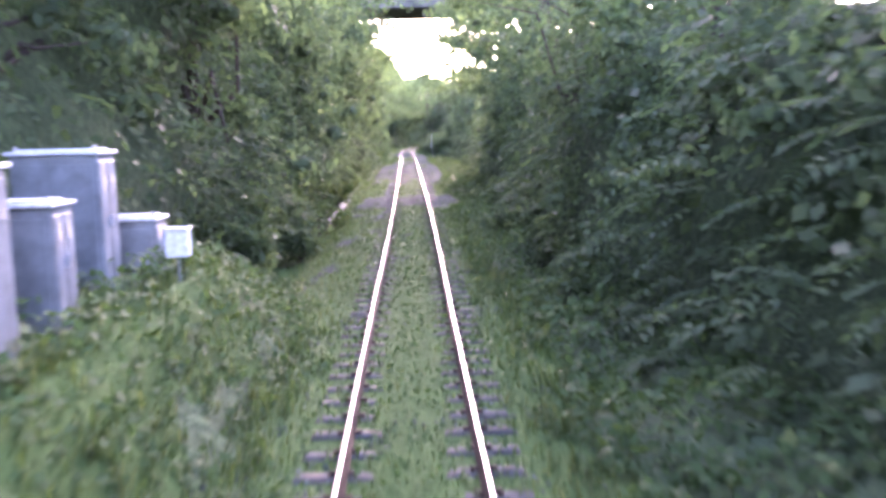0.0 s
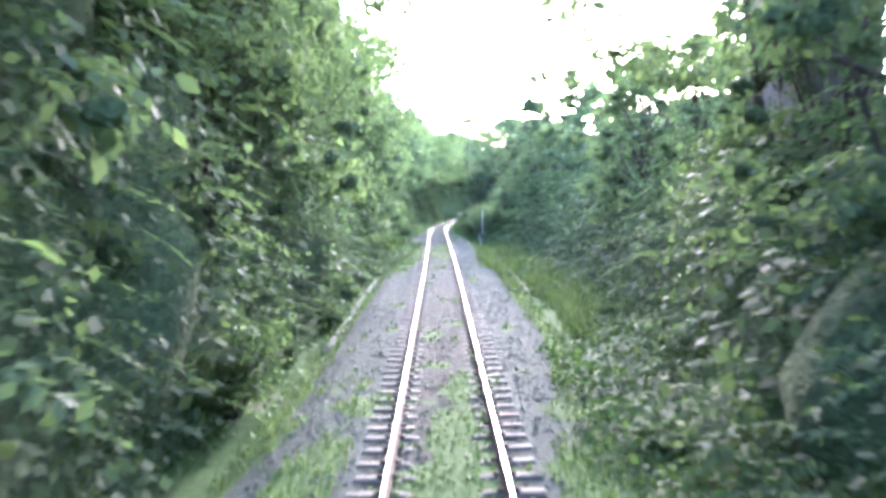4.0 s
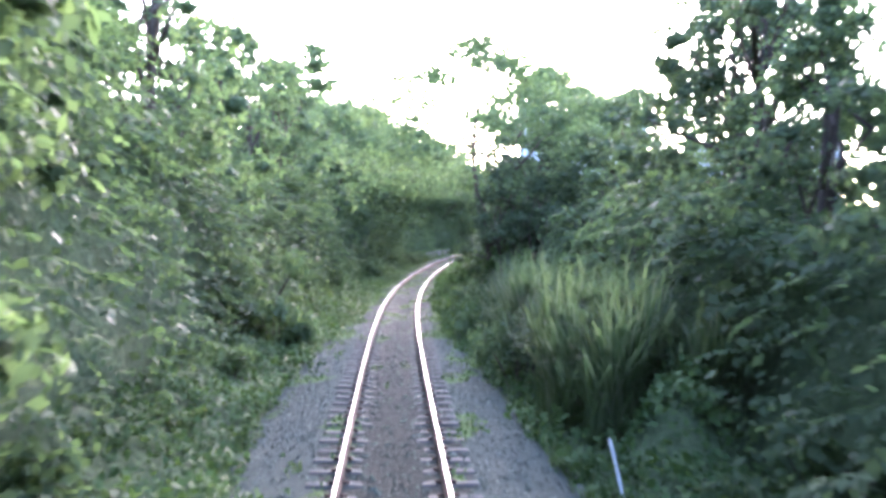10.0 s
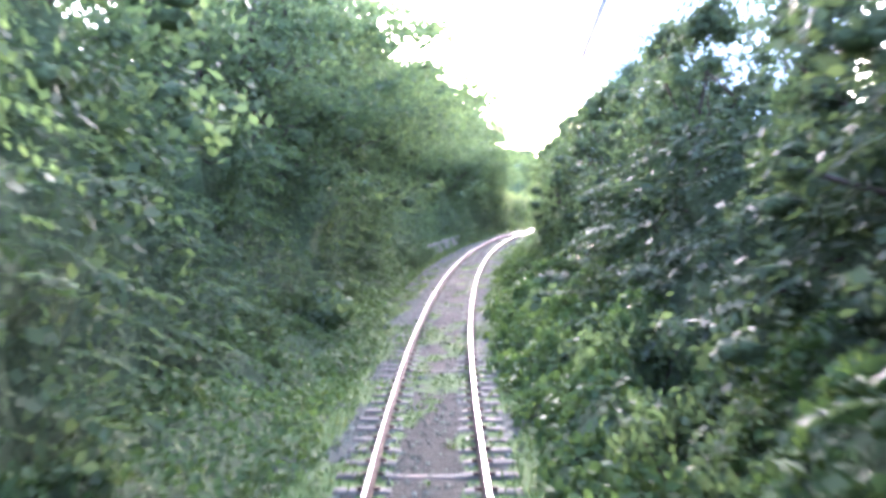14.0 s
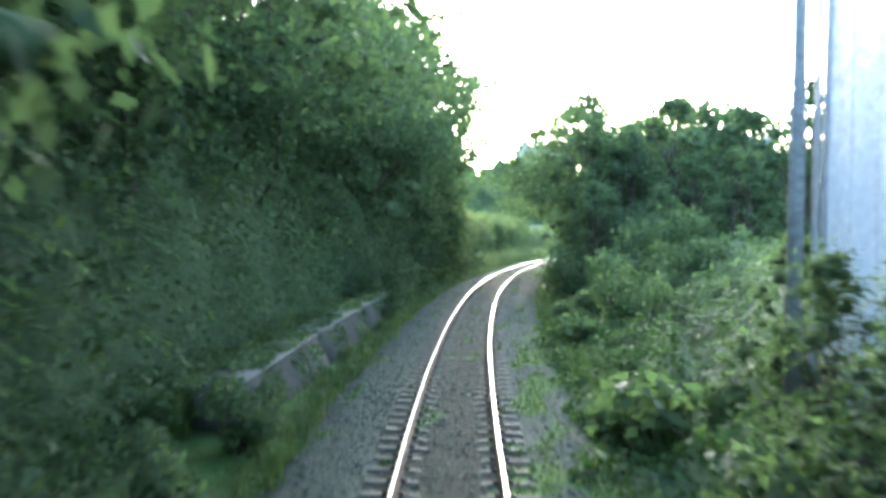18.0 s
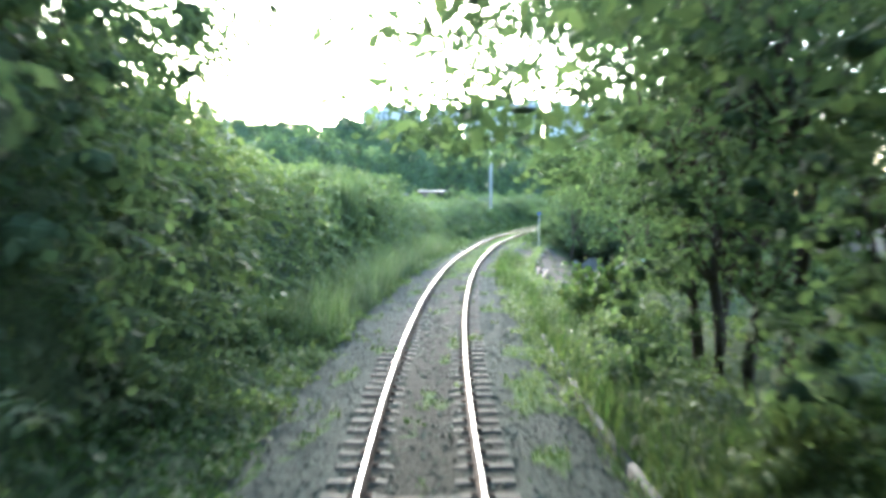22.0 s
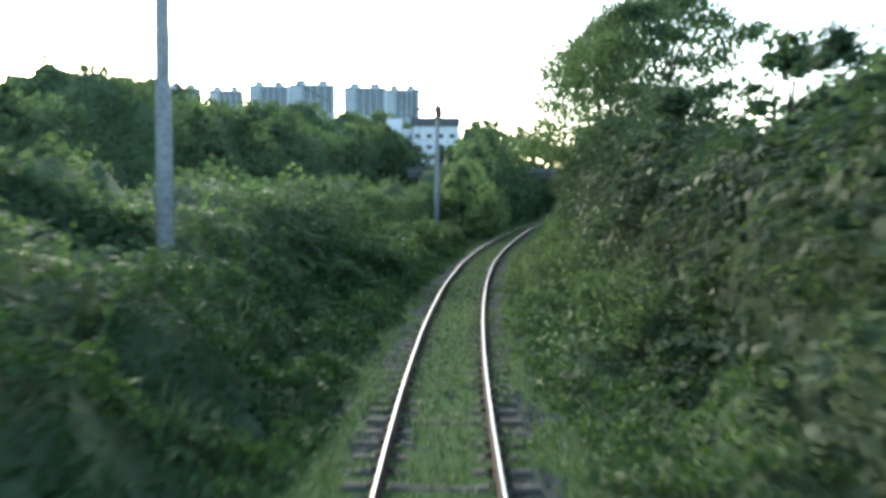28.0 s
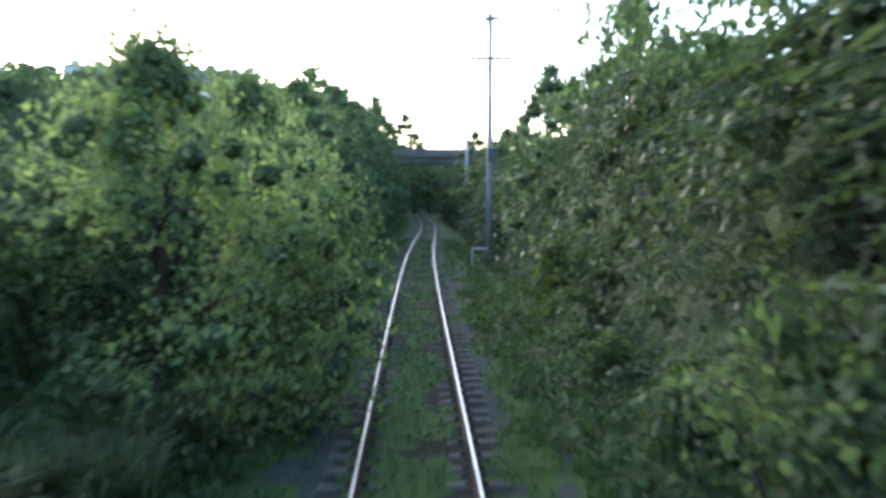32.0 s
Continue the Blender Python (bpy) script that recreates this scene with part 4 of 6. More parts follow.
for s, lat, top, wide in ((83, -5.2, 9.5, 1.0), (87, -5.0, 10.0, 1.0), (90.5, -4.8, 10.0, 1.0), (94, -4.9, 9.5, 1.0), (98, -5.1, 9.5, 1.0), (237, -5.6, 8.6, 0.8), (241, -5.8, 6.6, 0.8), (234.5, 5.8, 7.5, 0.9), (238, 7.0, 8.0, 0.9), (241, 5.9, 8.0, 0.85), (244.5, 6.3, 8.4, 0.9), (247.5, 7.4, 8.0, 0.9), (230, 5.6, 7.5, 0.8)):
    tree(s, lat, top, "full", wide, 51 * s, "dark dense tree hanging towards the track")
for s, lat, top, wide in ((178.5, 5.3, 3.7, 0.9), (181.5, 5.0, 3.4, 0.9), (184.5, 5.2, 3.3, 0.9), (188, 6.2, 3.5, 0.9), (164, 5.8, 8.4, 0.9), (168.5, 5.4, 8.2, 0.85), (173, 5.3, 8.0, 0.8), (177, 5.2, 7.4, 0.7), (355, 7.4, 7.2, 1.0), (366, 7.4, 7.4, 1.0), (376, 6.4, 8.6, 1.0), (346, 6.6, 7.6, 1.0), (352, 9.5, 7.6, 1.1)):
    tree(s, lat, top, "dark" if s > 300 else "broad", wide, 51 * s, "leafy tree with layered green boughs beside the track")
for s, lat, top, wide, turn in ((264, 12.2, 10.5, 0.9, 10), (268, 13.0, 10.0, 0.9, 80), (275, 10.4, 9.0, 0.9, 250), (258, 9.4, 10.8, 0.95, 220), (251, 12.5, 11.0, 0.9, 350), (268, 13.5, 9.6, 0.9, 60), (295, 15.5, 5.4, 0.8, 120), (247, 8.6, 10.5, 0.7, 200)):
    tree(s, lat, top, "young", wide, turn, "slender young tree with light green leaves and bare dark stems", "young trees on the cleared ground")
for s, lat, top, wide, turn in ((278.2, 9.1, 10.6, 0.92, 150), (257, 8.6, 12.0, 0.8, 40)):
    tree(s, lat, top, "overhang", wide, turn, "spreading light green tree on the edge of the cleared ground", "young trees on the cleared ground")
for s, lat, top, wide in ((382.5, -4.2, 5.9, 0.86), (391, -4.5, 6.5, 0.85), (398, -4.6, 6.2, 0.8)):
    tree(s, lat, top, "bush", wide, 40 * s, "rounded dense bush-like tree with light green top")


for s, lat, top, wide in ((213, 8.5, 5.5, 1.2), (216.5, 5.8, 6.0, 1.1), (218.5, 10.5, 7.6, 1.1), (222, 7.2, 8.6, 1.0), (215.5, 13.0, 7.4, 1.2), (222, 14.0, 8.2, 1.1), (219.5, 17.5, 8.0, 1.1)):
    tree(s, lat, top, "full" if int(s) % 2 else "broad", wide, 51 * s, "dense rounded tree at the edge of the shrubs")
for i in range(11):
    lat = 5.5 + 2.5 * i
    tree(226 + 2.5 * math.sin(i * 2.3), lat, (9.3 + 0.17 * min(lat, 14)) * (1 + 0.05 * math.sin(i * 4.1)), "full" if i % 2 else "broad", 1.15, 51 * i, "dense rounded tree on the rise behind the shrubs")
for s, lat, top, wide in ((247, -8.8, 9.4, 0.9), (251.5, -9.0, 8.2, 0.95), (257, -8.8, 7.2, 1.0)):
    tree(s, lat, top, "full", wide, 51 * s, "dark leafy tree rising behind tall grass")


for i in range(11):
    tree(94 + i * 5.6, rng.uniform(10.5, 13.5), rng.uniform(10.5, 12.5) if i < 3 else rng.uniform(6.5, 7.8), "far", 1.1, 70 * i, "tall tree standing behind the trackside thicket")


for s, lat, top in ((540, -40, 18.6), (541, -35.5, 18.0), (539, -31, 18.4), (541, -26.5, 18.4), (542, -22.2, 23.5), (541, -18, 25.2), (540, -14.2, 25.0), (541, -10.2, 23.6), (540, -6.8, 20.5), (512, -6.6, 19.0), (530, -3.6, 19.0), (531, -1.0, 15.5), (534, 2.0, 12.5), (533, 6.0, 12.0), (540, -44, 22.0), (536, -37, 16.5), (537, -28, 17.0)):
    tree(s, lat, top, "far", 0.95, 51 * lat, "distant tree in front of a white building", "woodland trees")


for s, lat, top in ((112, 23.5, 10.8), (116, 25.5, 11.4), (113, 20.5, 10.6), (118, 29, 11.8), (120, 23, 11.6)):
    tree(s, lat, top, "far", 1.1, 51 * lat, "tall tree standing behind the trackside thicket")


# ---- shrubs at the foot of the thickets ----
def shrub_kind(seed, mat, n=620, leaf=0.13):
    r = np.random.default_rng(seed)
    bm = bmesh.new()
    cen, nor = [], []
    for i in range(10):
        a, w = r.uniform(0, 6.28), r.uniform(0.0, 0.62)
        p = np.array([w * math.cos(a), w * math.sin(a), r.uniform(0.3, 0.85)])
        tube([(0.05 * math.cos(a), 0.05 * math.sin(a), -0.1), p * np.array([0.6, 0.6, 0.6]), p], [0.02, 0.014, 0.005], 4, bm)
        d = r.normal(0, 1, (n // 10, 3))
        d /= np.linalg.norm(d, axis=1, keepdims=True)
        q = p + d * r.uniform(0.22, 0.38) * r.uniform(0.4, 1.05, (len(d), 1)) * np.array([1, 1, 0.8])
        q[:, 2] = np.maximum(q[:, 2], 0.03)
        cen.append(q)
        nor.append(d + np.array([0, 0, 0.6]))
    v, f = leaves(np.concatenate(cen), np.concatenate(nor), leaf, 0.65, 0.3, r)
    return bm_mesh("stem", bm, M_BARK), mesh_of("foliage", v, f, mat)


SHRUBS = [shrub_kind(11, M_VINE), shrub_kind(12, M_TREE), shrub_kind(13, M_VINE, 520, 0.17), shrub_kind(14, M_BRIGHT), shrub_kind(15, M_GRASS, 600, 0.11), shrub_kind(16, M_VINE, 1500, 0.075), shrub_kind(17, M_TREE, 1500, 0.07)]


def shrub(s, lat, high, kind, wide=1.0, label="leafy green shrub growing beside the track"):
    p = spot(s, lat, float(ground_z(s, lat)) - 0.05)
    root = tagged(new("shrub"), label, "shrub", "trackside shrubs")
    root.matrix_basis = pose(p[0], p[1], p[2], 0, 0, rng.uniform(0, 360)) @ Matrix.Diagonal((high * wide, high * wide, high, 1))
    stem, fol = SHRUBS[5 + kind % 2 if high > 1.9 and kind < 3 else kind]
    part("stem", stem, root)
    part("foliage", fol, root)


for side, table in ((-1, LEFT), (1, RIGHT)):
    s = 0.0
    while s < 400:
        base, high, lean, back = [float(q) for q in knots(s, table)]
        bare = (side > 0 and 66 < s < 100) or (side < 0 and 170 < s < 212) or (side < 0 and 5 < s < 13.5) or (side > 0 and 258 < s < 300)
        if not bare:
            pale = (side < 0 and 236 < s < 300) or (side > 0 and 222 < s < 300)
            kind = int(rng.choice([3, 4, 0])) if pale else int(rng.choice([0, 1, 2, 2, 0, 4]))
            h = rng.uniform(0.8, 2.0) * (0.75 if base - 0.4 < 3.9 else 1.0)
            shrub(s, side * max(3.0, base - rng.uniform(0.1, 0.9)), h, kind, rng.uniform(0.8, 1.2))
            if rng.random() < 0.28:
                shrub(s + rng.uniform(0, 1.5), side * (base + rng.uniform(0.4, 1.4)), h * rng.uniform(1.2, 2.0), kind, rng.uniform(0.7, 1.0))
        s += rng.uniform(4.4, 6.4)


for i in range(26):
    q = 343 + i * 1.05
    low = 0.7 if q > 366 else 1.0
    shrub(q, -rng.uniform(3.0, 5.6), rng.uniform(1.7, 2.9) * low, int(rng.choice([0, 1, 2, 2])), rng.uniform(0.75, 1.0), "tall leafy shrub crowding towards the track")


for i in range(14):
    shrub(112 + i * 2.6, rng.uniform(3.0, 3.9), rng.uniform(1.3, 2.3), int(rng.choice([0, 1, 2])), rng.uniform(0.8, 1.0), "dark leafy shrub at the foot of the trees")


for i in range(22):
    shrub(203 + i * 0.85, rng.uniform(4.3, 9.0), rng.uniform(1.8, 3.8), int(rng.choice([3, 3, 0, 2])), rng.uniform(0.6, 0.8), "pale leafy shrub grown over with vines")


for i in range(30):
    shrub(rng.uniform(297.5, 303), 5.6 + i * 0.45, rng.uniform(2.2, 4.2), int(rng.choice([0, 1, 2])), rng.uniform(0.6, 0.9), "dark leafy shrub hanging over a hollow")


for i in range(30):
    shrub(328 + i * 1.75, rng.uniform(3.9, 5.2), rng.uniform(1.4, 2.7), 1, rng.uniform(0.8, 1.0), "dark leafy shrub at the foot of the trees")


# ---- reeds and tall grass ----
def reed_kind(seed, mat, n=170):
    """Arching leaves and a few upright stalks with drooping tips."""
    r = np.random.default_rng(seed)
    a, w = r.uniform(0, 6.28, n), r.uniform(0, 0.2, n)
    roots = np.stack([w * np.cos(a), w * np.sin(a), np.full(n, -0.03)], 1)
    v, f = arching(roots, 0.95, 0.034, 0.55, r)
    a, w = r.uniform(0, 6.28, 14), r.uniform(0, 0.14, 14)
    base = np.stack([w * np.cos(a), w * np.sin(a), np.full(14, -0.03)], 1)
    sv, sf = arching(base, 1.1, 0.024, 0.25, r)
    return mesh_of("leaf_tuft", v, f, mat), mesh_of("stalk", sv, sf, M_REED)


REEDS = [reed_kind(21, M_REED), reed_kind(22, M_REED), reed_kind(23, M_GRASS, 130)]


def reeds(s, lat, high, kind=0, label="clump of tall arching reed grass beside the track"):
    p = spot(s, lat, float(ground_z(s, lat)) - 0.03)
    root = tagged(new("reed_clump"), label, "reed grass", "reed grass clumps")
    root.matrix_basis = pose(p[0], p[1], p[2], 0, 0, rng.uniform(0, 360)) @ Matrix.Diagonal((min(high * 0.8, 1.9), min(high * 0.8, 1.9), high, 1))
    tuft, stalk = REEDS[kind]
    part("leaf_tuft", tuft, root)
    part("stalk", stalk, root)


for s0, s1, l0, l1, h, n, k in ((107, 121, 3.3, 5.8, 2.9, 100, 0), (366, 381, -5.0, -3.0, 1.6, 34, 1), (299.5, 304, 4.2, 7.0, 2.4, 34, 0), (300, 313, 3.2, 5.4, 2.0, 40, 0), (296, 330, -5.4, -3.2, 1.7, 40, 1), (364, 372, 3.0, 4.2, 1.2, 8, 1), (262, 272, -6.6, -4.8, 5.0, 20, 0)):
    for i in range(n):
        reeds(rng.uniform(s0, s1), rng.uniform(l0, l1), h * rng.uniform(0.7, 1.25), k)


def tall_grass(s0, s1, l0, l1, high, count, mat, seed, label="tall rough grass growing beside the track"):
    r = np.random.default_rng(seed)
    tufts = count // 14
    ts, tl = r.uniform(s0, s1, tufts), r.uniform(l0, l1, tufts)
    s, l = np.repeat(ts, 14) + r.normal(0, 0.12, tufts * 14), np.repeat(tl, 14) + r.normal(0, 0.12, tufts * 14)
    h = high * np.repeat(r.uniform(0.6, 1.3, tufts), 14)
    v, f = blades(spot(s, l, ground_z(s, l) - 0.02), h, 0.026, 0.6, r)
    tagged(new("tall_grass", mesh_of("tall_grass", v, f, mat)), label, "grass", kind="stuff")


for i, (s0, s1, l0, l1, h, n, m) in enumerate(((248, 286, -5.4, -2.6, 1.7, 9000, M_REED), (224, 244, 3.3, 5.2, 0.8, 4500, M_GRASS), (62, 102, 3.65, 6.0, 0.7, 9000, M_GRASS), (74, 112, 2.7, 3.7, 0.4, 4500, M_GRASS), (82, 93, 2.3, 3.0, 0.6, 1400, M_GRASS), (186, 210, 3.0, 5.4, 0.9, 5000, M_GRASS), (200, 216, 3.4, 8.0, 1.1, 5000, M_REED), (236, 262, 3.0, 5.4, 0.7, 4500, M_GRASS), (262, 282, 1.9, 3.6, 0.5, 3200, M_GRASS), (260, 294, 4.0, 11.5, 0.3, 1600, M_GRASS), (176, 217, -3.7, -2.6, 0.4, 3200, M_GRASS), (-2, 15, -4.6, -1.5, 0.32, 3600, M_GRASS), (-2, 34, 1.5, 2.6, 0.3, 3600, M_GRASS),
                                              (340, 376, 2.2, 3.8, 0.6, 5000, M_REED), (188, 214, -6.6, -5.2, 0.9, 3500, M_GRASS), (236, 262, 5.4, 13, 0.7, 6000, M_GRASS), (262, 290, 10.5, 15, 0.8, 4000, M_GRASS))):
    tall_grass(s0, s1, l0, l1, h, n, m, 500 + i)


# ---- verges: low scrub from the ballast up to the thickets ----
def verge(side, s0, s1, seed):
    table, edge = (LEFT, VERGE_L) if side < 0 else (RIGHT, VERGE_R)

    def top(s, u):
        base = knots(s, table)[0] + 0.5
        inner, high = knots(s, edge)
        ragged = 0.35 * wave(s * 0.35, 0 * s, 91 + side) + 0.2 * wave(s * 1.1, 0 * s, 92 + side)
        inner = np.minimum(inner + ragged, base - 0.3)
        lat = inner + (base - inner) * u
        lump = 1 + 0.5 * wave(s * 0.3, lat * 0.5, 93 + side) + 0.3 * wave(s * 0.9, lat * 0.9, 94 + side)
        return lat, ground_z(s, side * lat) + high * np.clip(lump, 0.15, 2) * u ** 0.8

    S, U = np.meshgrid(np.arange(s0, s1 + 0.1, 1.0), np.linspace(0, 1, 5), indexing="ij")
    lat, z = top(S, U)
    core = spot(S, side * (lat + 0.12), z - 0.22).reshape(-1, 3)
    wide = float(np.mean(knots(S[:, 0], table)[0] + 0.5 - knots(S[:, 0], edge)[0]))
    r = np.random.default_rng(seed)
    tall = float(np.mean(knots(S[:, 0], edge)[1]))
    cnt = int((s1 - s0) * max(wide, 0.5) * 60 * (1 + 1.0 * tall))
    ps, pu = r.uniform(s0, s1, cnt), r.uniform(0, 1, cnt)
    pl, pz = top(ps, pu)
    c = spot(ps, side * pl, pz + r.normal(0.02, 0.08, cnt))
    th = along(ps)[3]
    nrm = np.stack([-side * 0.5 * np.cos(th), -side * 0.5 * np.sin(th), np.full(cnt, 1.0)], 1) + r.normal(0, 0.3 * tall, (cnt, 3))
    pale = (side < 0 and 236 <= s0 < 300) or (side > 0 and 220 <= s0 < 300)
    clothe("verge_scrub", "low leafy scrub spreading over the edge of the ballast", core, quads(*S.shape), c, nrm, 0.12 + 0.03 * tall, M_BRIGHT if pale else M_WEED, seed, "scrub")


for a in range(0, 400, 20):
    verge(-1, a, a + 20, 600 + a)
    verge(1, a, a + 20, 1100 + a)


# ---- weeds on and beside the ballast: share covered in the middle, on the left shoulder and on the right ----
def weeds(name, label, s0, s1, count, high, width, lean, mat, seed, leafy=False):
    r = np.random.default_rng(seed)
    s, l = r.uniform(s0, s1, count), r.uniform(-3.4, 3.4, count)
    share, patch = covered(s, l)
    wall = (s > 183) & (s < 218) & (l < -3.6)
    keep = (patch < share) & ~((np.abs(l) > 0.66) & (np.abs(l) < 0.84)) & ~wall
    s, l = s[keep], l[keep]
    h = high * np.clip(0.55 + 0.35 * np.abs(l), 0.5, 1.7)
    z = np.maximum(ground_z(s, l), np.where(np.abs(l) < 1.2, -0.25, -9))
    if leafy:
        c = spot(s, l, z + np.abs(r.normal(0, 1, len(s))) * h * 0.6 + 0.03)
        v, f = leaves(c, np.tile([0, 0, 1.0], (len(c), 1)), width, 0.75, 0.2, r)
    else:
        v, f = blades(spot(s, l, z - 0.01), h, width, lean, r)
    tagged(new(name, mesh_of(name, v, f, mat)), label, "weeds", kind="stuff")


for i, a in enumerate(range(-10, 400, 50)):
    weeds("track_grass", "short green grass growing through the ballast", a, a + 50, 19000, 0.17, 0.02, 0.6, M_GRASS, 300 + i)
    weeds("track_weeds", "low leafy weeds spreading over the ballast", a, a + 50, 20000, 0.15, 0.085, 0, M_BRIGHT if 220 < a < 300 else M_WEED, 330 + i, True)


# ---- ballast stones ----
def stones(s0, s1, count, seed):
    r = np.random.default_rng(seed)
    s, l = r.uniform(s0, s1, count), r.uniform(-2.9, 2.9, count)
    share, patch = covered(s, l)
    keep = (patch > share * 0.85) & ~((np.abs(l) > 0.69) & (np.abs(l) < 0.82))
    on = np.abs(((s + 10) % 0.6) - 0.3) > 0.17
    keep &= ~(on & (np.abs(l) < 1.25)) | (r.random(count) < 0.12)
    s, l = s[keep], l[keep]
    n = len(s)
    c = spot(s, l, ground_z(s, l) + 0.008)
    k = r.uniform(0.02, 0.045, n)[:, None]
    base = np.array([(1, 0, 0), (0, 1, 0), (-1, 0, 0), (0, -1, 0), (0, 0, 1)], float)
    a = r.uniform(0, 6.28, n)
    v = []
    for b in base:
        x = b[0] * np.cos(a) - b[1] * np.sin(a)
        y = b[0] * np.sin(a) + b[1] * np.cos(a)
        q = np.stack([x, y, np.full(n, b[2])], 1) * r.uniform(0.7, 1.3, (n, 3)) + r.normal(0, 0.18, (n, 3))
        v.append(c + q * k)
    v = np.stack(v, 1).reshape(-1, 3)
    q = np.arange(n)[:, None] * 5
    f = np.concatenate([q + np.array([t]) for t in ((0, 1, 4), (1, 2, 4), (2, 3, 4), (3, 0, 4))], 1).reshape(-1, 3)
    tagged(new("ballast_stones", mesh_of("ballast_stones", v, f, M_STONE)), "loose grey crushed-stone ballast", "ballast", kind="stuff")


for i, a in enumerate(range(0, 340, 40)):
    stones(a, a + 40, 13000, 400 + i)


# ---- concrete edges, drains and walls along the line ----
def strip(name, label, s0, s1, section, mat=None, category="drain", pieces=6.0):
    """A run of precast concrete units, each an object of its own."""
    run = tagged(new(name), label, category)
    n = int((s1 - s0) / pieces)
    for i in range(n):
        a, b = s0 + i * pieces, s0 + (i + 1) * pieces - 0.012
        dz = rng.normal(0, 0.005)
        dl = rng.normal(0, 0.005)
        sec = [(p[0] + dl, p[1] + dz) for p in section]
        me = sweep("concrete_unit", sec, np.linspace(a, b, 7), mat or M_CONCRETE)
        bm = bmesh.new()
        bm.from_mesh(me)
        bmesh.ops.holes_fill(bm, edges=[e for e in bm.edges if e.is_boundary])
        bm.to_mesh(me)
        bm.free()
        part("concrete_unit", me, run)
    return run


strip("concrete_kerb", "weathered concrete kerb at the foot of the bank", 33, 50, [(-3.5, -0.85), (-3.22, -0.85), (-3.22, -0.4), (-3.24, -0.38), (-3.48, -0.36), (-3.5, -0.38)], M_WETCON, category="kerb")
strip("concrete_kerb", "weathered concrete kerb along the ballast edge", 62, 86, [(-3.14, -0.9), (-2.98, -0.9), (-2.98, -0.5), (-3.0, -0.48), (-3.12, -0.48), (-3.14, -0.5)], M_WETCON, category="kerb")
strip("concrete_drain", "open concrete side drain half hidden in grass", 74, 112, [(2.80, -0.95), (3.56, -0.95), (3.56, -0.52), (3.48, -0.50), (3.44, -0.86), (2.94, -0.86), (2.90, -0.48), (2.80, -0.50)])
strip("concrete_drain", "low concrete edge beside the ballast", 226, 252, [(2.96, -0.85), (3.10, -0.85), (3.10, -0.42), (3.08, -0.40), (2.98, -0.40), (2.96, -0.42)], M_WETCON, category="kerb")
strip("retaining_wall", "low mossy concrete retaining wall with a pale coping", 189, 213, [(-5.2, -0.95), (-3.74, -0.95), (-4.36, 0.10), (-4.31, 0.12), (-4.31, 0.22), (-5.2, 0.22)], M_MOSSY, category="wall", pieces=8.0)
rw = np.random.default_rng(77)
ws = rw.uniform(188, 214, 2600)
hang = np.abs(rw.normal(0, 0.22, 2600)) * np.clip(0.6 + wave(ws * 0.25, 0 * ws, 88), 0, 1.5)
wl = np.where(rw.random(2600) < 0.5, -4.42 + 0.55 * hang, rw.uniform(-5.3, -4.4, 2600))
cv, cf = leaves(spot(ws, wl, np.where(wl > -4.42, 0.2 - hang, 0.26 + 0.4 * hang)), np.tile([0.6, 0.0, 1.0], (2600, 1)), 0.1, r=rw)
tagged(new("wall_creeper", mesh_of("wall_creeper", cv, cf, M_VINE)), "leafy creeper hanging over the top of a low wall", "creeper", kind="stuff")
for s, lat, h in ((179, -3.5, 1.1), (181.2, -4.0, 1.3), (183.2, -3.7, 1.2), (184.6, -4.4, 1.2), (182, -5.5, 1.4), (187.5, -4.0, 1.3), (189.5, -3.8, 1.0), (197.5, -3.5, 0.45), (204, -3.4, 0.5), (208.5, -3.6, 0.9), (210.5, -3.9, 1.2), (212.5, -3.9, 1.3), (214, -4.2, 1.5), (216.5, -4.4, 1.4), (188, -5.5, 1.0), (193, -5.4, 1.0), (197, -5.5, 0.9), (201, -5.4, 1.1), (207.5, -5.3, 0.9), (213, -5.2, 1.1)):
    shrub(s, lat, h, 0, 1.0, "leafy weeds growing along a low wall")


def creeper(s0, s1, count, seed):
    """Leaves that trail over the coping and face of the low wall."""
    r = np.random.default_rng(seed)
    a, lat = r.uniform(s0, s1, count), r.uniform(-5.15, -3.78, count)
    keep = wave(a * 0.45, lat * 0.8, 77) + 0.5 * wave(a * 1.5, lat * 1.5, 78) + 0.35 * (-lat - 4.3) > 0.0
    a, lat = a[keep], lat[keep]
    z = np.interp(lat, [-5.2, -4.31, -4.28, -3.74], [0.24, 0.24, 0.02, -0.92]) + np.abs(r.normal(0, 0.05, len(a)))
    nrm = np.tile([0.25, 0, 1.0], (len(a), 1)) + r.normal(0, 0.35, (len(a), 3))
    v, f = leaves(spot(a, lat, z), nrm, 0.13, 0.75, 0.3, r)
    tagged(new("creeper", mesh_of("creeper", v, f, M_VINE)), "green creeper trailing over a low concrete wall", "creeper", kind="stuff")


creeper(188.5, 213.5, 5200, 951)


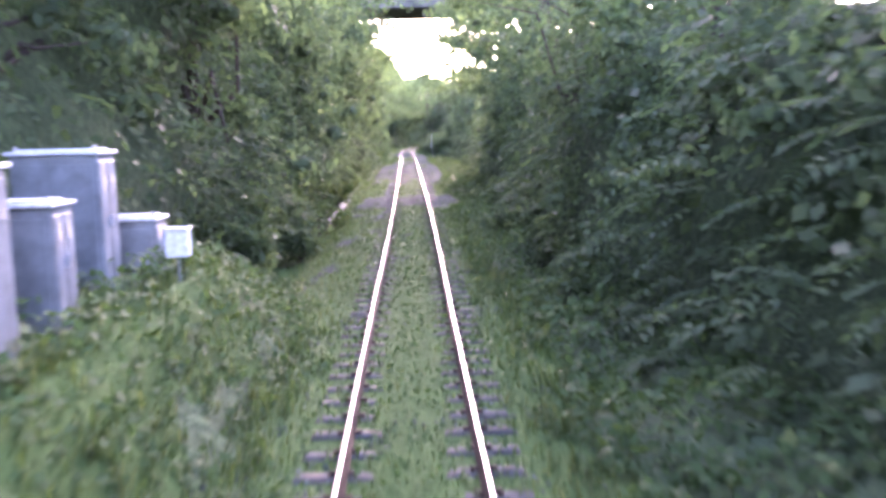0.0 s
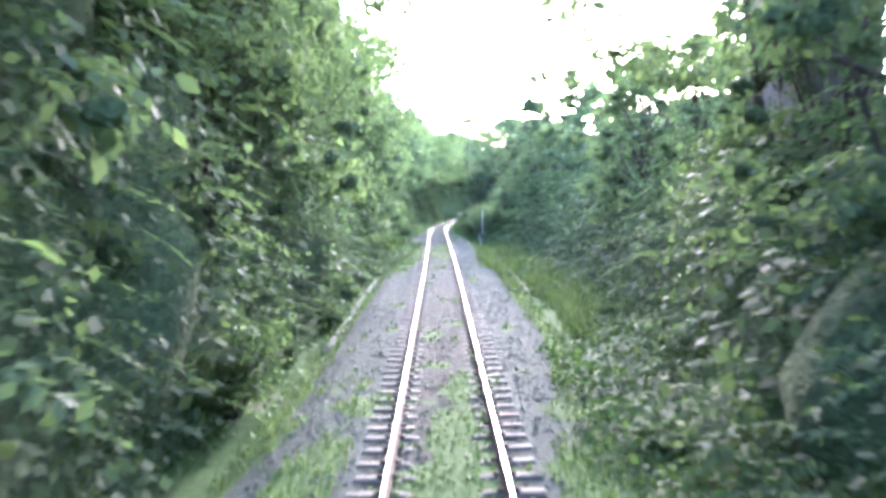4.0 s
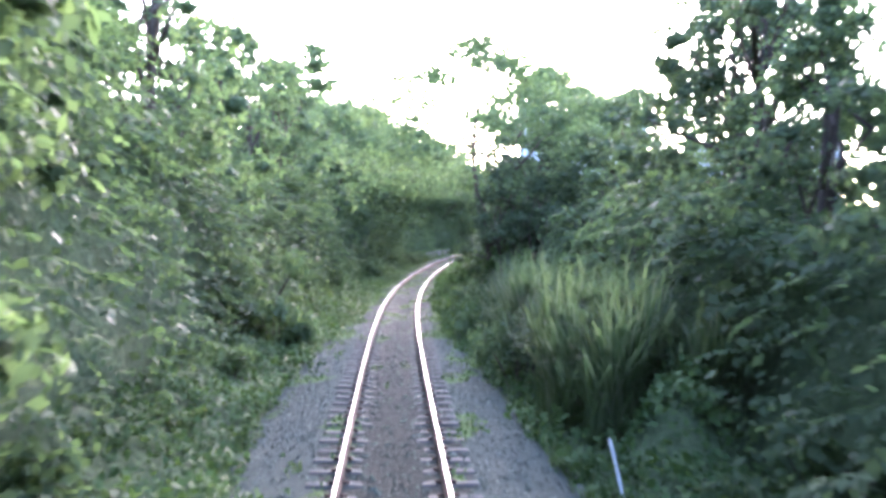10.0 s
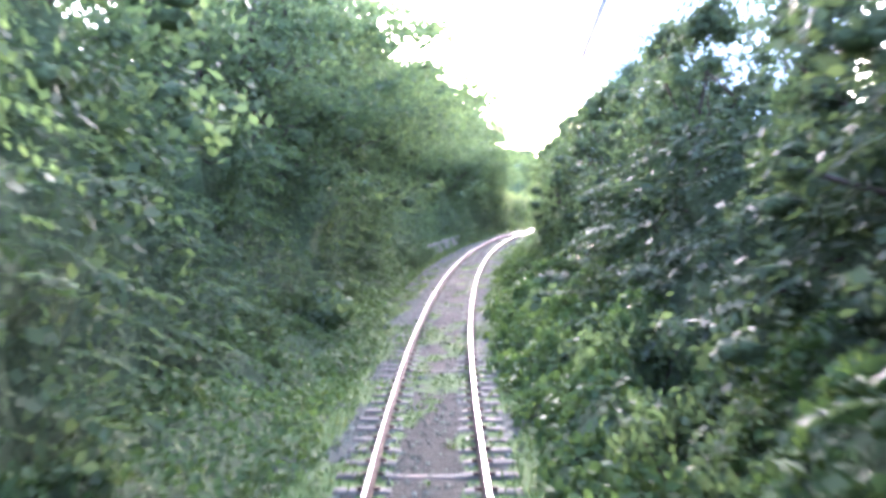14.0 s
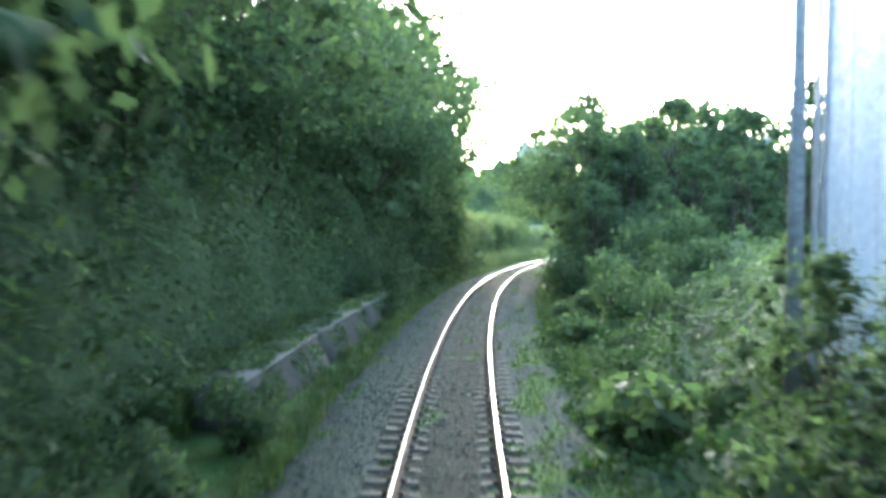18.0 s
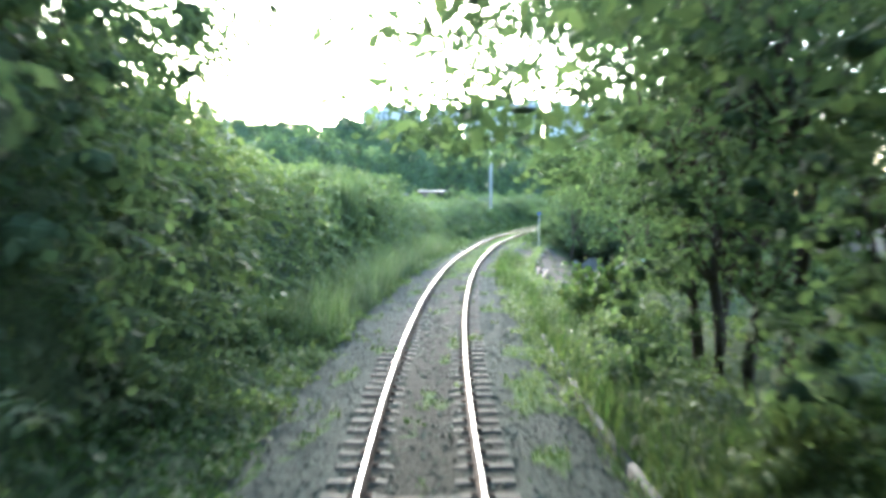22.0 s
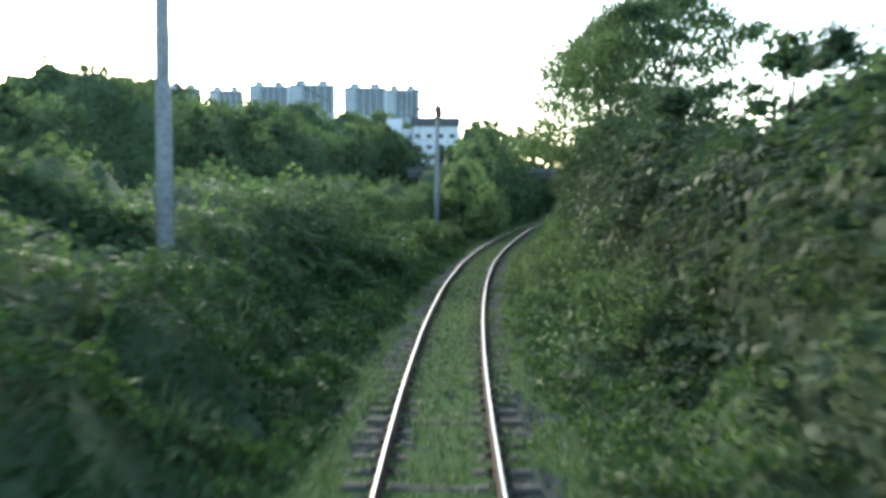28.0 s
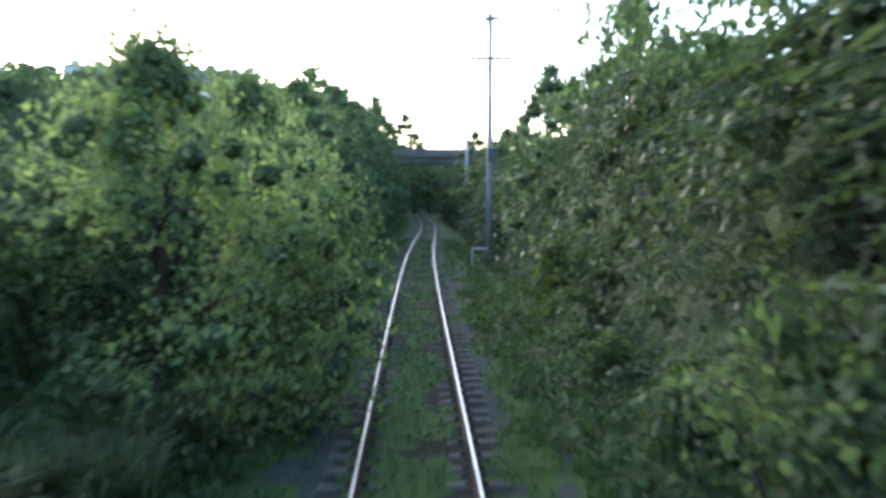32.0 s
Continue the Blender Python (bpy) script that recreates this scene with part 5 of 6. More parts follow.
# ---- signal cabinets ----
def cabinet(s, lat, z, wide, deep, high, label, kind="signal_cabinet"):
    """A steel cabinet; wide across the track, deep along it, with a door towards the line."""
    root = tagged(new(kind), label, "cabinet", "signal cabinets")
    root.matrix_basis = stand(s, lat, z)
    part("plinth", bm_mesh("plinth", box(wide + 0.08, deep + 0.08, 0.14, (0, 0, -0.12), 0.015), M_CONCRETE), root, "concrete plinth")
    part("body", bm_mesh("body", box(wide, deep, high - 0.1, (0, 0, 0.02), 0.012), M_CABINET), root)
    bm = box(wide + 0.1, deep + 0.1, 0.05, (0, 0, high - 0.08), 0.012)
    box(wide - 0.1, deep - 0.1, 0.035, (0, 0, high - 0.035), 0.012, into=bm)
    part("roof", bm_mesh("roof", bm, M_WHITE), root, "overhanging pale roof plate")
    for dy in (-deep / 4, deep / 4):
        door = part("door", bm_mesh("door", box(0.02, deep / 2 - 0.03, high - 0.24, (wide / 2 + 0.008, dy, 0.07), 0.006), M_CABINET), root)
        part("handle", bm_mesh("handle", box(0.035, 0.02, 0.14, (wide / 2 + 0.034, dy * 0.25, high * 0.48), 0.006), M_GALV), door, "metal handle")
        for i in range(5):
            part("louvre", bm_mesh("louvre", box(0.02, deep / 2 - 0.14, 0.018, (wide / 2 + 0.022, dy, high * 0.8 - i * 0.04), 0.004), M_CABINET), door)
    part("end_panel", bm_mesh("end_panel", box(wide - 0.12, 0.016, high - 0.3, (0, -deep / 2 - 0.006, 0.1), 0.005), M_CABINET), root)
    for dx in (-wide / 2 + 0.06, wide / 2 - 0.06):
        part("lifting_eye", bm_mesh("lifting_eye", box(0.05, 0.05, 0.07, (dx, -deep / 2 + 0.1, high - 0.03), 0.012), M_GALV), root)


cabinet(7.4, -4.28, 1.28, 1.1, 1.3, 1.97, "tall pale grey steel signal cabinet on a plinth")
cabinet(9.45, -4.2, 1.28, 0.78, 0.55, 1.47, "shorter grey steel signal cabinet between taller ones")
cabinet(11.4, -4.54, 1.28, 1.12, 0.62, 1.97, "tall grey steel signal cabinet with a pale roof")
cabinet(12.7, -4.15, 1.28, 0.9, 0.5, 0.95, "low dark grey steel cabinet behind taller cabinets")
jb = tagged(new("junction_box"), "small white junction box on a thin steel post", "junction box")
jb.matrix_basis = stand(12.2, -3.32, 1.25)
part("post", bm_mesh("post", tube([(0, 0, -0.1), (0, 0, 0.42)], [0.03, 0.03], 10), M_GALV), jb)
part("housing", bm_mesh("housing", box(0.34, 0.24, 0.40, (0, 0, 0.40), 0.025), M_WHITE), jb)
part("lid", bm_mesh("lid", box(0.37, 0.27, 0.03, (0, 0, 0.80), 0.01), M_WHITE), jb)
part("cable", bm_mesh("cable", tube([(0.06, 0, 0.42), (0.07, 0, 0.2), (0.06, 0.02, -0.1)], [0.014] * 3, 6), M_DARK), jb)


# ---- road bridges over the line ----
def bridge(s, soffit, wide, span, label, deep=1.1):
    root = tagged(new("road_bridge"), label, "bridge", "road bridges")
    root.matrix_basis = stand(s, 0, 0)
    for i in range(5):
        y = -wide / 2 + wide * (i + 0.5) / 5
        part("girder", bm_mesh("girder", box(2 * span, 0.5, deep, (0, y, soffit), 0.03), M_CONCRETE), root)
    part("deck", bm_mesh("deck", box(2 * span, wide + 0.6, 0.28, (0, 0, soffit + deep), 0.03), M_CONCRETE), root)
    for y in (-wide / 2 - 0.2, wide / 2 + 0.2):
        part("parapet", bm_mesh("parapet", box(2 * span, 0.2, 0.9, (0, y, soffit + deep + 0.28), 0.02), M_CONCRETE), root)
    for x in (-span * 0.55, span * 0.55):
        bm = box(1.1, wide * 0.8, soffit + 2.2, (x, 0, -2.2), 0.05)
        box(1.6, wide * 0.95, 0.7, (x, 0, soffit - 0.7), 0.05, into=bm)
        part("pier", bm_mesh("pier", bm, M_CONCRETE), root)


bridge(62, 11.3, 7.0, 17, "concrete road bridge over the line, half hidden by trees")
bridge(492, 8.1, 6.0, 30, "distant concrete road bridge crossing over the line", 0.9)


# ---- posts beside the line ----
def marker(s, lat, high, label, cap=None, lean=(0, 0), thick=0.03, dark=0.0):
    root = tagged(new("marker_post"), label, "post")
    root.matrix_basis = stand(s, lat, float(ground_z(s, lat))) @ pose(0, 0, 0, lean[0], lean[1], 0)
    part("pole", bm_mesh("pole", tube([(0, 0, dark - 0.2), (0, 0, (dark + high) * 0.5), (0, 0, high)], [thick] * 3, 10), M_WHITE), root)
    if dark:
        part("rod", bm_mesh("rod", tube([(0, 0, -0.2), (0, 0, dark * 0.5), (0, 0, dark)], [0.012] * 3, 8), M_IRON), root, "thin dark steel rod")
    part("footing", bm_mesh("footing", box(0.22, 0.22, 0.16, (0, 0, -0.08), 0.02), M_CONCRETE), root)
    if cap:
        bm = bmesh.new()
        bmesh.ops.create_cone(bm, cap_ends=True, segments=20, radius1=cap, radius2=cap, depth=0.035, matrix=pose(0, -0.04, high - cap * 0.4, 90))
        bmesh.ops.bevel(bm, geom=list(bm.edges), offset=0.006, segments=1, affect="EDGES")
        plate = part("plate", bm_mesh("plate", bm, M_BLUE), root, "round blue plate")
        part("bracket", bm_mesh("bracket", box(0.07, 0.05, 0.09, (0, -0.015, high - cap * 0.4 - 0.045), 0.008), M_GALV), plate)
    else:
        part("cap", bm_mesh("cap", tube([(0, 0, high), (0, 0, high + 0.02), (0, 0, high + 0.035)], [thick * 1.15, thick * 1.1, thick * 0.4], 10), M_GALV), root)


marker(87.6, 2.42, 2.78, "slim white-topped marker post standing in rough grass", dark=1.7, thick=0.022)
marker(104.5, 3.35, 1.15, "leaning white stake beside the drain", lean=(0, -14), thick=0.025)
marker(298.5, 3.6, 3.05, "white post with a round blue plate beside the track", 0.15)


# ---- utility poles and wires ----
def utility_pole(s, lat, high, arms, label, turn=0.0, box_at=None, mat=None, girth=1.0):
    """A tapered concrete pole; each arm is (height, reach to the left, reach to the right)."""
    z0 = float(ground_z(s, lat))
    root = tagged(new("utility_pole"), label, "utility pole", "utility poles")
    root.matrix_basis = stand(s, lat, z0, turn)
    part("pole", bm_mesh("pole", tube([(0, 0, -0.5), (0, 0, high * 0.5), (0, 0, high)], [0.2 * girth, 0.17 * girth, 0.13 * girth], 16), mat or M_POLE, True), root)
    for i in range(5):
        part("step_iron", bm_mesh("step_iron", tube([(0, 0, 0), (0.3 if i % 2 else -0.3, 0, 0)], [0.012, 0.012], 6), M_GALV), root, m=pose(0, 0, high * 0.5 + i * 0.6))
    # arms, braces, rods and box coloured dark to look backlit
    for z, lo, hi in arms:
        arm = part("crossarm", bm_mesh("crossarm", box(lo + hi, 0.16, 0.18, ((hi - lo) / 2, -0.13, z), 0.01), M_IRON), root)
        part("brace", bm_mesh("brace", tube([(-lo * 0.6, -0.13, z), (0, -0.13, z - 0.6)], [0.045, 0.045], 6), M_IRON), arm)
        for x in np.linspace(-lo + 0.08, hi - 0.08, 4):
            part("insulator", bm_mesh("insulator", tube([(x, -0.13, z + 0.09), (x, -0.13, z + 0.13), (x, -0.13, z + 0.17), (x, -0.13, z + 0.26)], [0.02, 0.06, 0.05, 0.03], 10), M_WHITE), arm)
    for x, y in ((0.06, -0.1), (-0.12, -0.1)):
        part("bracket_rod", bm_mesh("bracket_rod", tube([(x, y, high - 0.3), (x, y, max(high + 0.5, arms[-1][0] + 0.1))], [0.035, 0.035], 6), M_IRON), root)
    part("band", bm_mesh("band", tube([(0, 0, high * 0.72), (0, 0, high * 0.72 + 0.12)], [0.16, 0.16], 14), M_GALV), root)
    if box_at:
        part("terminal_box", bm_mesh("terminal_box", box(0.5, 0.4, 0.8, (0.1, -0.3, box_at), 0.03), M_IRON), root)
    return z0


def wire(a, b, sag, thick=0.012, label="thin sagging overhead cable between poles"):
    a, b = np.array(a, float), np.array(b, float)
    pts = []
    for i in range(13):
        t = i / 12
        p = a * (1 - t) + b * t
        pts.append((p[0], p[1], p[2] - sag * 4 * t * (1 - t)))
    tagged(new("overhead_cable", bm_mesh("overhead_cable", tube(pts, [thick] * 13, 6), M_DARK)), label, "cable", "overhead cables")


utility_pole(331, -6.2, 12.6, [(10.7, 1.9, 0.15), (12.4, 1.9, 0.2)], "tall grey concrete utility pole with crossarms to one side", 25, 10.2)
utility_pole(374.2, -4.85, 10.6, [(10.1, 1.75, 0.15), (11.45, 1.7, 0.15)], "tall grey concrete utility pole with crossarms to one side", 8, 9.6)
utility_pole(417, 3.9, 14.3, [(11.7, 1.15, 1.15), (13.9, 0.35, 0.5)], "grey concrete utility pole with a single crossarm", 0, 6.0)
utility_pole(462, 4.2, 11.0, [(9.4, 1.0, 1.0)], "distant concrete utility pole with a single crossarm")
utility_pole(302, -26, 12.0, [(10.6, 1.2, 1.2)], "grey concrete utility pole in the overgrown field", 30)
utility_pole(187, 5.75, 12.5, [(11.6, 0.8, 0.8)], "pale galvanised steel utility pole beside a pale building", 0, None, M_POLE, 0.7)
part_pole = tagged(new("cable_conduit", bm_mesh("cable_conduit", tube([(0, 0, -0.3), (0, 0, 9.5)], [0.06, 0.06], 10), M_GALV)), "thin steel conduit standing close to a utility pole", "conduit")
part_pole.matrix_basis = stand(187.2, 6.15, 0.3)
for z0, z1, dx in ((5.2, 5.4, 0.0), (7.0, 7.2, 0.0)):
    wire(spot(302, -26, z0 + 0.9), spot(331, -6.2, z0 + 0.6), 0.7)
    wire(spot(331, -6.2, z0 + 0.6), spot(374.2, -4.85, z1), 0.8)
for x, z in ((-1.8, 10.9), (-1.2, 10.9), (-1.7, 12.6), (-0.8, 12.6)):
    wire(spot(302, -26 + x, z - 1.6), spot(331, -6.2 + x, z), 0.6)
    wire(spot(331, -6.2 + x, z), spot(374.2, -4.85 + x, z - 1.0), 0.7)
    wire(spot(374.2, -4.85 + x, z - 1.0), spot(440, -18 + x, z - 0.6), 0.8)
wire(spot(417, 3.0, 9.6), spot(462, 3.3, 10), 0.5)
wire(spot(187, 5.75, 11.5), spot(160, 14, 12.5), 0.5, 0.02)
wire(spot(187, 5.75, 10.2), spot(160, 15, 10.8), 0.5, 0.02)

# a small white pipe frame near the far pole
gate = tagged(new("pipe_barrier"), "low white steel pipe barrier beside the line", "barrier")
gate.matrix_basis = stand(416, 2.9, float(ground_z(416, 2.9)))
part("top_rail", bm_mesh("top_rail", tube([(0, 0, 1.0), (1.0, 0, 1.0)], [0.04, 0.04], 8), M_WHITE), gate)
for x in (0.0, 1.0):
    part("post", bm_mesh("post", tube([(x, 0, -0.2), (x, 0, 1.0)], [0.04, 0.04], 8), M_WHITE), gate)


# ---- pale building close to the line ----
def warehouse():
    root = tagged(new("warehouse"), "large pale blue metal-clad building with a blank wall", "building")
    root.matrix_basis = stand(180.5, 6.95, -0.5)
    z_top = 14.2
    part("wall", bm_mesh("wall", box(11.6, 17.0, z_top, (6.1, 0, 0), 0.02), M_PANEL), root)
    for i in range(17):
        part("cladding_panel", bm_mesh("cladding_panel", box(0.04, 0.97, z_top - 0.7, (0.28, -8.0 + i, 0.5), 0.012), M_PANEL), root)
    part("plinth", bm_mesh("plinth", box(0.12, 17.1, 0.5, (0.24, 0, 0), 0.02), M_CONCRETE), root)
    part("roof", bm_mesh("roof", box(12.2, 17.6, 0.35, (6.1, 0, z_top), 0.03), M_GALV), root)
    part("corner_trim", bm_mesh("corner_trim", box(0.12, 0.12, z_top, (0.26, 8.5, 0.0), 0.01), M_WHITE), root)
    part("downpipe", bm_mesh("downpipe", tube([(0.1, 8.2, 0), (0.1, 8.2, z_top)], [0.06, 0.06], 10), M_GALV), root)


warehouse()


# ---- cleared ground with rubbish ----
def boulder(s, lat, sx, sy, sz, seed, label="grey angular boulder lying on bare earth", turn=0):
    r = np.random.default_rng(seed)
    bm = bmesh.new()
    bmesh.ops.create_icosphere(bm, subdivisions=3 if sx > 0.4 else 2, radius=1.0)
    for v in bm.verts:
        c = v.co.copy()
        for a in range(7):
            d = Vector(np.random.default_rng(seed * 10 + a).normal(0, 1, 3)).normalized()
            k = c.dot(d)
            if k > 0.56:
                c -= d * (k - 0.56) * 0.97
        c *= 1 + 0.05 * noise.noise(v.co * 2.5 + Vector((seed, 0, 0)))
        v.co = Vector((c.x * sx, c.y * sy, c.z * sz))
    ob = tagged(new("boulder", bm_mesh("boulder", bm, M_ROCK)), label, "boulder", "boulders")
    ob.matrix_basis = stand(s, lat, float(ground_z(s, lat)) + sz * 0.35, turn)


boulder(296.6, 7.9, 1.2, 0.85, 0.95, 1, "large grey slab-like boulder on bare earth", 20)
boulder(294.6, 9.3, 0.7, 0.55, 0.45, 2)
boulder(293.2, 10.3, 0.6, 0.5, 0.4, 3)
boulder(295.4, 6.7, 0.45, 0.4, 0.25, 4)
for i in range(90):
    boulder(rng.uniform(264, 297), rng.uniform(3.8, 11), rng.uniform(0.08, 0.3), rng.uniform(0.07, 0.24), rng.uniform(0.05, 0.16), 10 + i, "broken stone among rubble on bare earth", rng.uniform(0, 360))


def wreck():
    """An overturned booth: tapered shell, its pale face with two window openings filled by dark panels."""
    root = tagged(new("derelict_cab"), "overturned green and white derelict vehicle cab", "wreck")
    root.matrix_basis = stand(290.4, 11.1, float(ground_z(290.4, 11.1)) + 0.75, -38) @ pose(0, 0, 0, -8, 42, 0) @ Matrix.Diagonal((1.25, 1.25, 1.3, 1))
    bm = bmesh.new()
    ring = [(-0.62, 0.0), (0.62, 0.0), (0.70, 0.35), (0.66, 0.85), (0.42, 1.12), (-0.42, 1.12), (-0.66, 0.85), (-0.70, 0.35)]
    rows = []
    for y, k in ((-0.75, 0.92), (-0.6, 1.0), (0.55, 1.0), (0.95, 0.82)):
        rows.append([bm.verts.new((x * k, y, 0.56 + (z - 0.56) * k)) for x, z in ring])
    for a, b in zip(rows, rows[1:]):
        for j in range(8):
            bm.faces.new((a[j], a[(j + 1) % 8], b[(j + 1) % 8], b[j]))
    bm.faces.new(rows[-1])
    bmesh.ops.recalc_face_normals(bm, faces=bm.faces)
    part("shell", bm_mesh("shell", bm, M_GREENPAINT), root)
    bm = bmesh.new()
    for x, z, w, h in ((0, 0.03, 1.2, 0.16), (0, 0.93, 1.0, 0.16), (-0.55, 0.16, 0.16, 0.8), (0.55, 0.16, 0.16, 0.8), (0.08, 0.16, 0.12, 0.8)):
        box(w, 0.07, h, (x, -0.78, z), 0.02, into=bm)
    part("window_frame", bm_mesh("window_frame", bm, M_DIRTY), root, "dirty white window frame")
    # solid dark panels paint the shaded inside behind the frame
    for x, w in ((-0.22, 0.46), (0.32, 0.34)):
        part("opening_shade", bm_mesh("opening_shade", box(w, 0.03, 0.76, (x, -0.72, 0.17), 0.005), M_DARK), root, "dark panel for the shade inside an empty window opening")
    part("skirt", bm_mesh("skirt", box(1.3, 1.5, 0.07, (0, 0.02, -0.06), 0.02), M_DIRTY), root)


wreck()


def plank(s, lat, long, turn, tilt, label, mat, w=0.16, t=0.04, dz=0.04):
    ob = tagged(new("plank", bm_mesh("plank", box(w, long, t, (0, 0, 0), 0.008), mat)), label, "plank", "discarded planks")
    ob.matrix_basis = stand(s, lat, float(ground_z(s, lat)) + dz, turn) @ pose(0, 0, 0, tilt, 0, 0)


plank(273.0, 3.98, 6.8, -3, 0, "long weathered timber plank lying in grass", M_TIMBER, 0.2, 0.06, 0.16)
plank(272.4, 4.35, 6.2, -5, 0, "reddish weathered plank lying on rubble", M_TIMBER, 0.18, 0.05, 0.14)
plank(281.5, 5.4, 2.4, 40, 3, "pale broken plank on bare earth", M_TIMBER, 0.12, 0.03, 0.1)
plank(284.5, 9.6, 2.6, 70, 4, "pale broken plank on bare earth", M_TIMBER, 0.1, 0.03, 0.12)
for i in range(14):
    plank(rng.uniform(266, 288), rng.uniform(4.2, 9.5), rng.uniform(0.5, 1.5), rng.uniform(0, 180), rng.uniform(-4, 4), "broken weathered board lying on rubble", M_TIMBER, rng.uniform(0.05, 0.1), 0.025, 0.07)
plank(250.5, 3.6, 3.2, -6, 0, "grey weathered plank beside the ballast", M_TIMBER, 0.14, 0.05, 0.08)
for s, lat, k, label in ((282.6, 3.5, 0.3, "crumpled white plastic sack in weeds"), (270.5, 3.4, 0.28, "crumpled white plastic sack in weeds")):
    bm = bmesh.new()
    bmesh.ops.create_icosphere(bm, subdivisions=3, radius=k)
    for v in bm.verts:
        v.co *= 1 + 0.35 * noise.noise(v.co * 6 + Vector((s, 0, 0)))
        v.co.z = max(v.co.z * 0.5, -0.08)
        v.co.x, v.co.y = v.co.x * 0.65 - v.co.y * 0.4, v.co.y * 1.6
    ob = tagged(new("plastic_sack", bm_mesh("plastic_sack", bm, M_WHITE, True)), label, "sack")
    ob.matrix_basis = stand(s, lat, float(ground_z(s, lat)) + 0.08)
branch = tagged(new("fallen_branch"), "bare pale fallen branch leaning on rubble", "branch")
branch.matrix_basis = stand(294.0, 10.9, float(ground_z(294.0, 10.9)) + 0.95) @ Matrix.Diagonal((1.3, 1.3, 1.9, 1))
bm = tube([(-1.0, 0, -0.6), (-0.9, 0, 0.02), (0, 0.1, 0.45), (0.8, 0.0, 1.0), (1.1, 0, 1.5)], [0.06, 0.05, 0.045, 0.03, 0.012], 7)
tube([(0, 0.1, 0.45), (0.7, 0.3, 0.6), (1.3, 0.4, 0.68)], [0.035, 0.025, 0.01], 6, bm)
tube([(0.5, 0.05, 0.8), (0.3, 0.2, 1.3)], [0.02, 0.008], 5, bm)
part("limb", bm_mesh("limb", bm, M_DEADWOOD, True), branch)


# ---- house roof in the field, low white hall, lot with cars ----
def house(s, lat, turn, w, d, h, roof, label, wall=None, pitch=1.6):
    root = tagged(new("house"), label, "house")
    root.matrix_basis = stand(s, lat, float(ground_z(s, lat)) - 0.2, turn)
    part("wall", bm_mesh("wall", box(w, d, h, (0, 0, 0), 0.02), wall or M_WHITE), root)
    bm = bmesh.new()
    e = 0.5
    pts = [(-w / 2 - e, -d / 2 - e, h), (w / 2 + e, -d / 2 - e, h), (w / 2 + e, d / 2 + e, h), (-w / 2 - e, d / 2 + e, h), (-w / 2 - e, 0, h + pitch), (w / 2 + e, 0, h + pitch)]
    vs = [bm.verts.new(p) for p in pts]
    for q in ((0, 1, 5, 4), (2, 3, 4, 5), (0, 4, 3), (1, 2, 5), (3, 2, 1, 0)):
        bm.faces.new([vs[i] for i in q])
    part("roof", bm_mesh("roof", bm, roof), root)
    for x in np.arange(-w / 2 + 1.2, w / 2 - 0.8, 2.4):
        for y, sgn in ((-d / 2 - 0.02, 1), (d / 2 + 0.02, -1)):
            win = part("window", bm_mesh("window", box(1.2, 0.08, 1.1, (x, y, h * 0.42), 0.01), M_WHITE), root)
            part("pane", bm_mesh("pane", box(1.04, 0.03, 0.94, (x, y - sgn * 0.04, h * 0.42 + 0.08), 0.004), M_GLASS), win)


house(332, -35.2, -30, 9, 8, 3.0, M_WHITE, "low house with a bright white metal roof among shrubs", M_CONCRETE, 2.2)
house(352, -30, 10, 8, 6, 2.6, M_CONCRETE, "low shed with a grey metal roof among shrubs", M_CONCRETE)
house(333, -14.5, 8, 2.6, 3.0, 4.0, M_CONCRETE, "small shed with a pale flat roof standing among shrubs", M_CONCRETE, 0.25)
hall = tagged(new("office_building"), "white four-storey building with a dark flat roof on the hillside", "building")
hall.matrix_basis = pose(196, 529, 0, 0, 0, -33)
part("wall", bm_mesh("wall", box(14.4, 13, 28.2, (1.3, 0, 0), 0.05), M_WHITE), hall)
part("roof", bm_mesh("roof", box(15.2, 13.8, 2.6, (1.3, 0, 28.2), 0.05), M_IRON), hall, "dark roof band")
hall_pane = bm_mesh("window", box(1.7, 0.2, 1.3, (0, 0, 0), 0.02), M_GLASS)
for f in range(4):
    for i in range(4):
        part("window", hall_pane, hall, m=pose(-4.0 + 3.5 * i, -6.52, 24.6 - f * 3.4))

part("annex", bm_mesh("annex", box(9, 10, 27.6, (-10.5, 1.0, 0), 0.05), M_WHITE), hall, "lower white wing")
part("annex_roof", bm_mesh("annex_roof", box(4.6, 6, 3.2, (-11.6, 1.0, 27.6), 0.05), M_WHITE), hall, "white rooftop hut")


def lot():
    """A raised parking lot held by a wall."""
    root = tagged(new("parking_lot"), "raised concrete parking lot behind young trees", "parking lot")
    root.matrix_basis = stand(296, 34, -1.2, 0)
    part("deck", bm_mesh("deck", box(22, 40, 5.2, (4, 0, 0), 0.05), M_CONCRETE), root)
    for i in range(11):
        part("fence_post", bm_mesh("fence_post", tube([(-6.8, -19 + i * 3.8, 5.2), (-6.8, -19 + i * 3.8, 6.1)], [0.03, 0.03], 6), M_GALV), root)
    part("fence_rail", bm_mesh("fence_rail", tube([(-6.8, -19, 6.1), (-6.8, 19, 6.1)], [0.03, 0.03], 6), M_GALV), root)


lot()


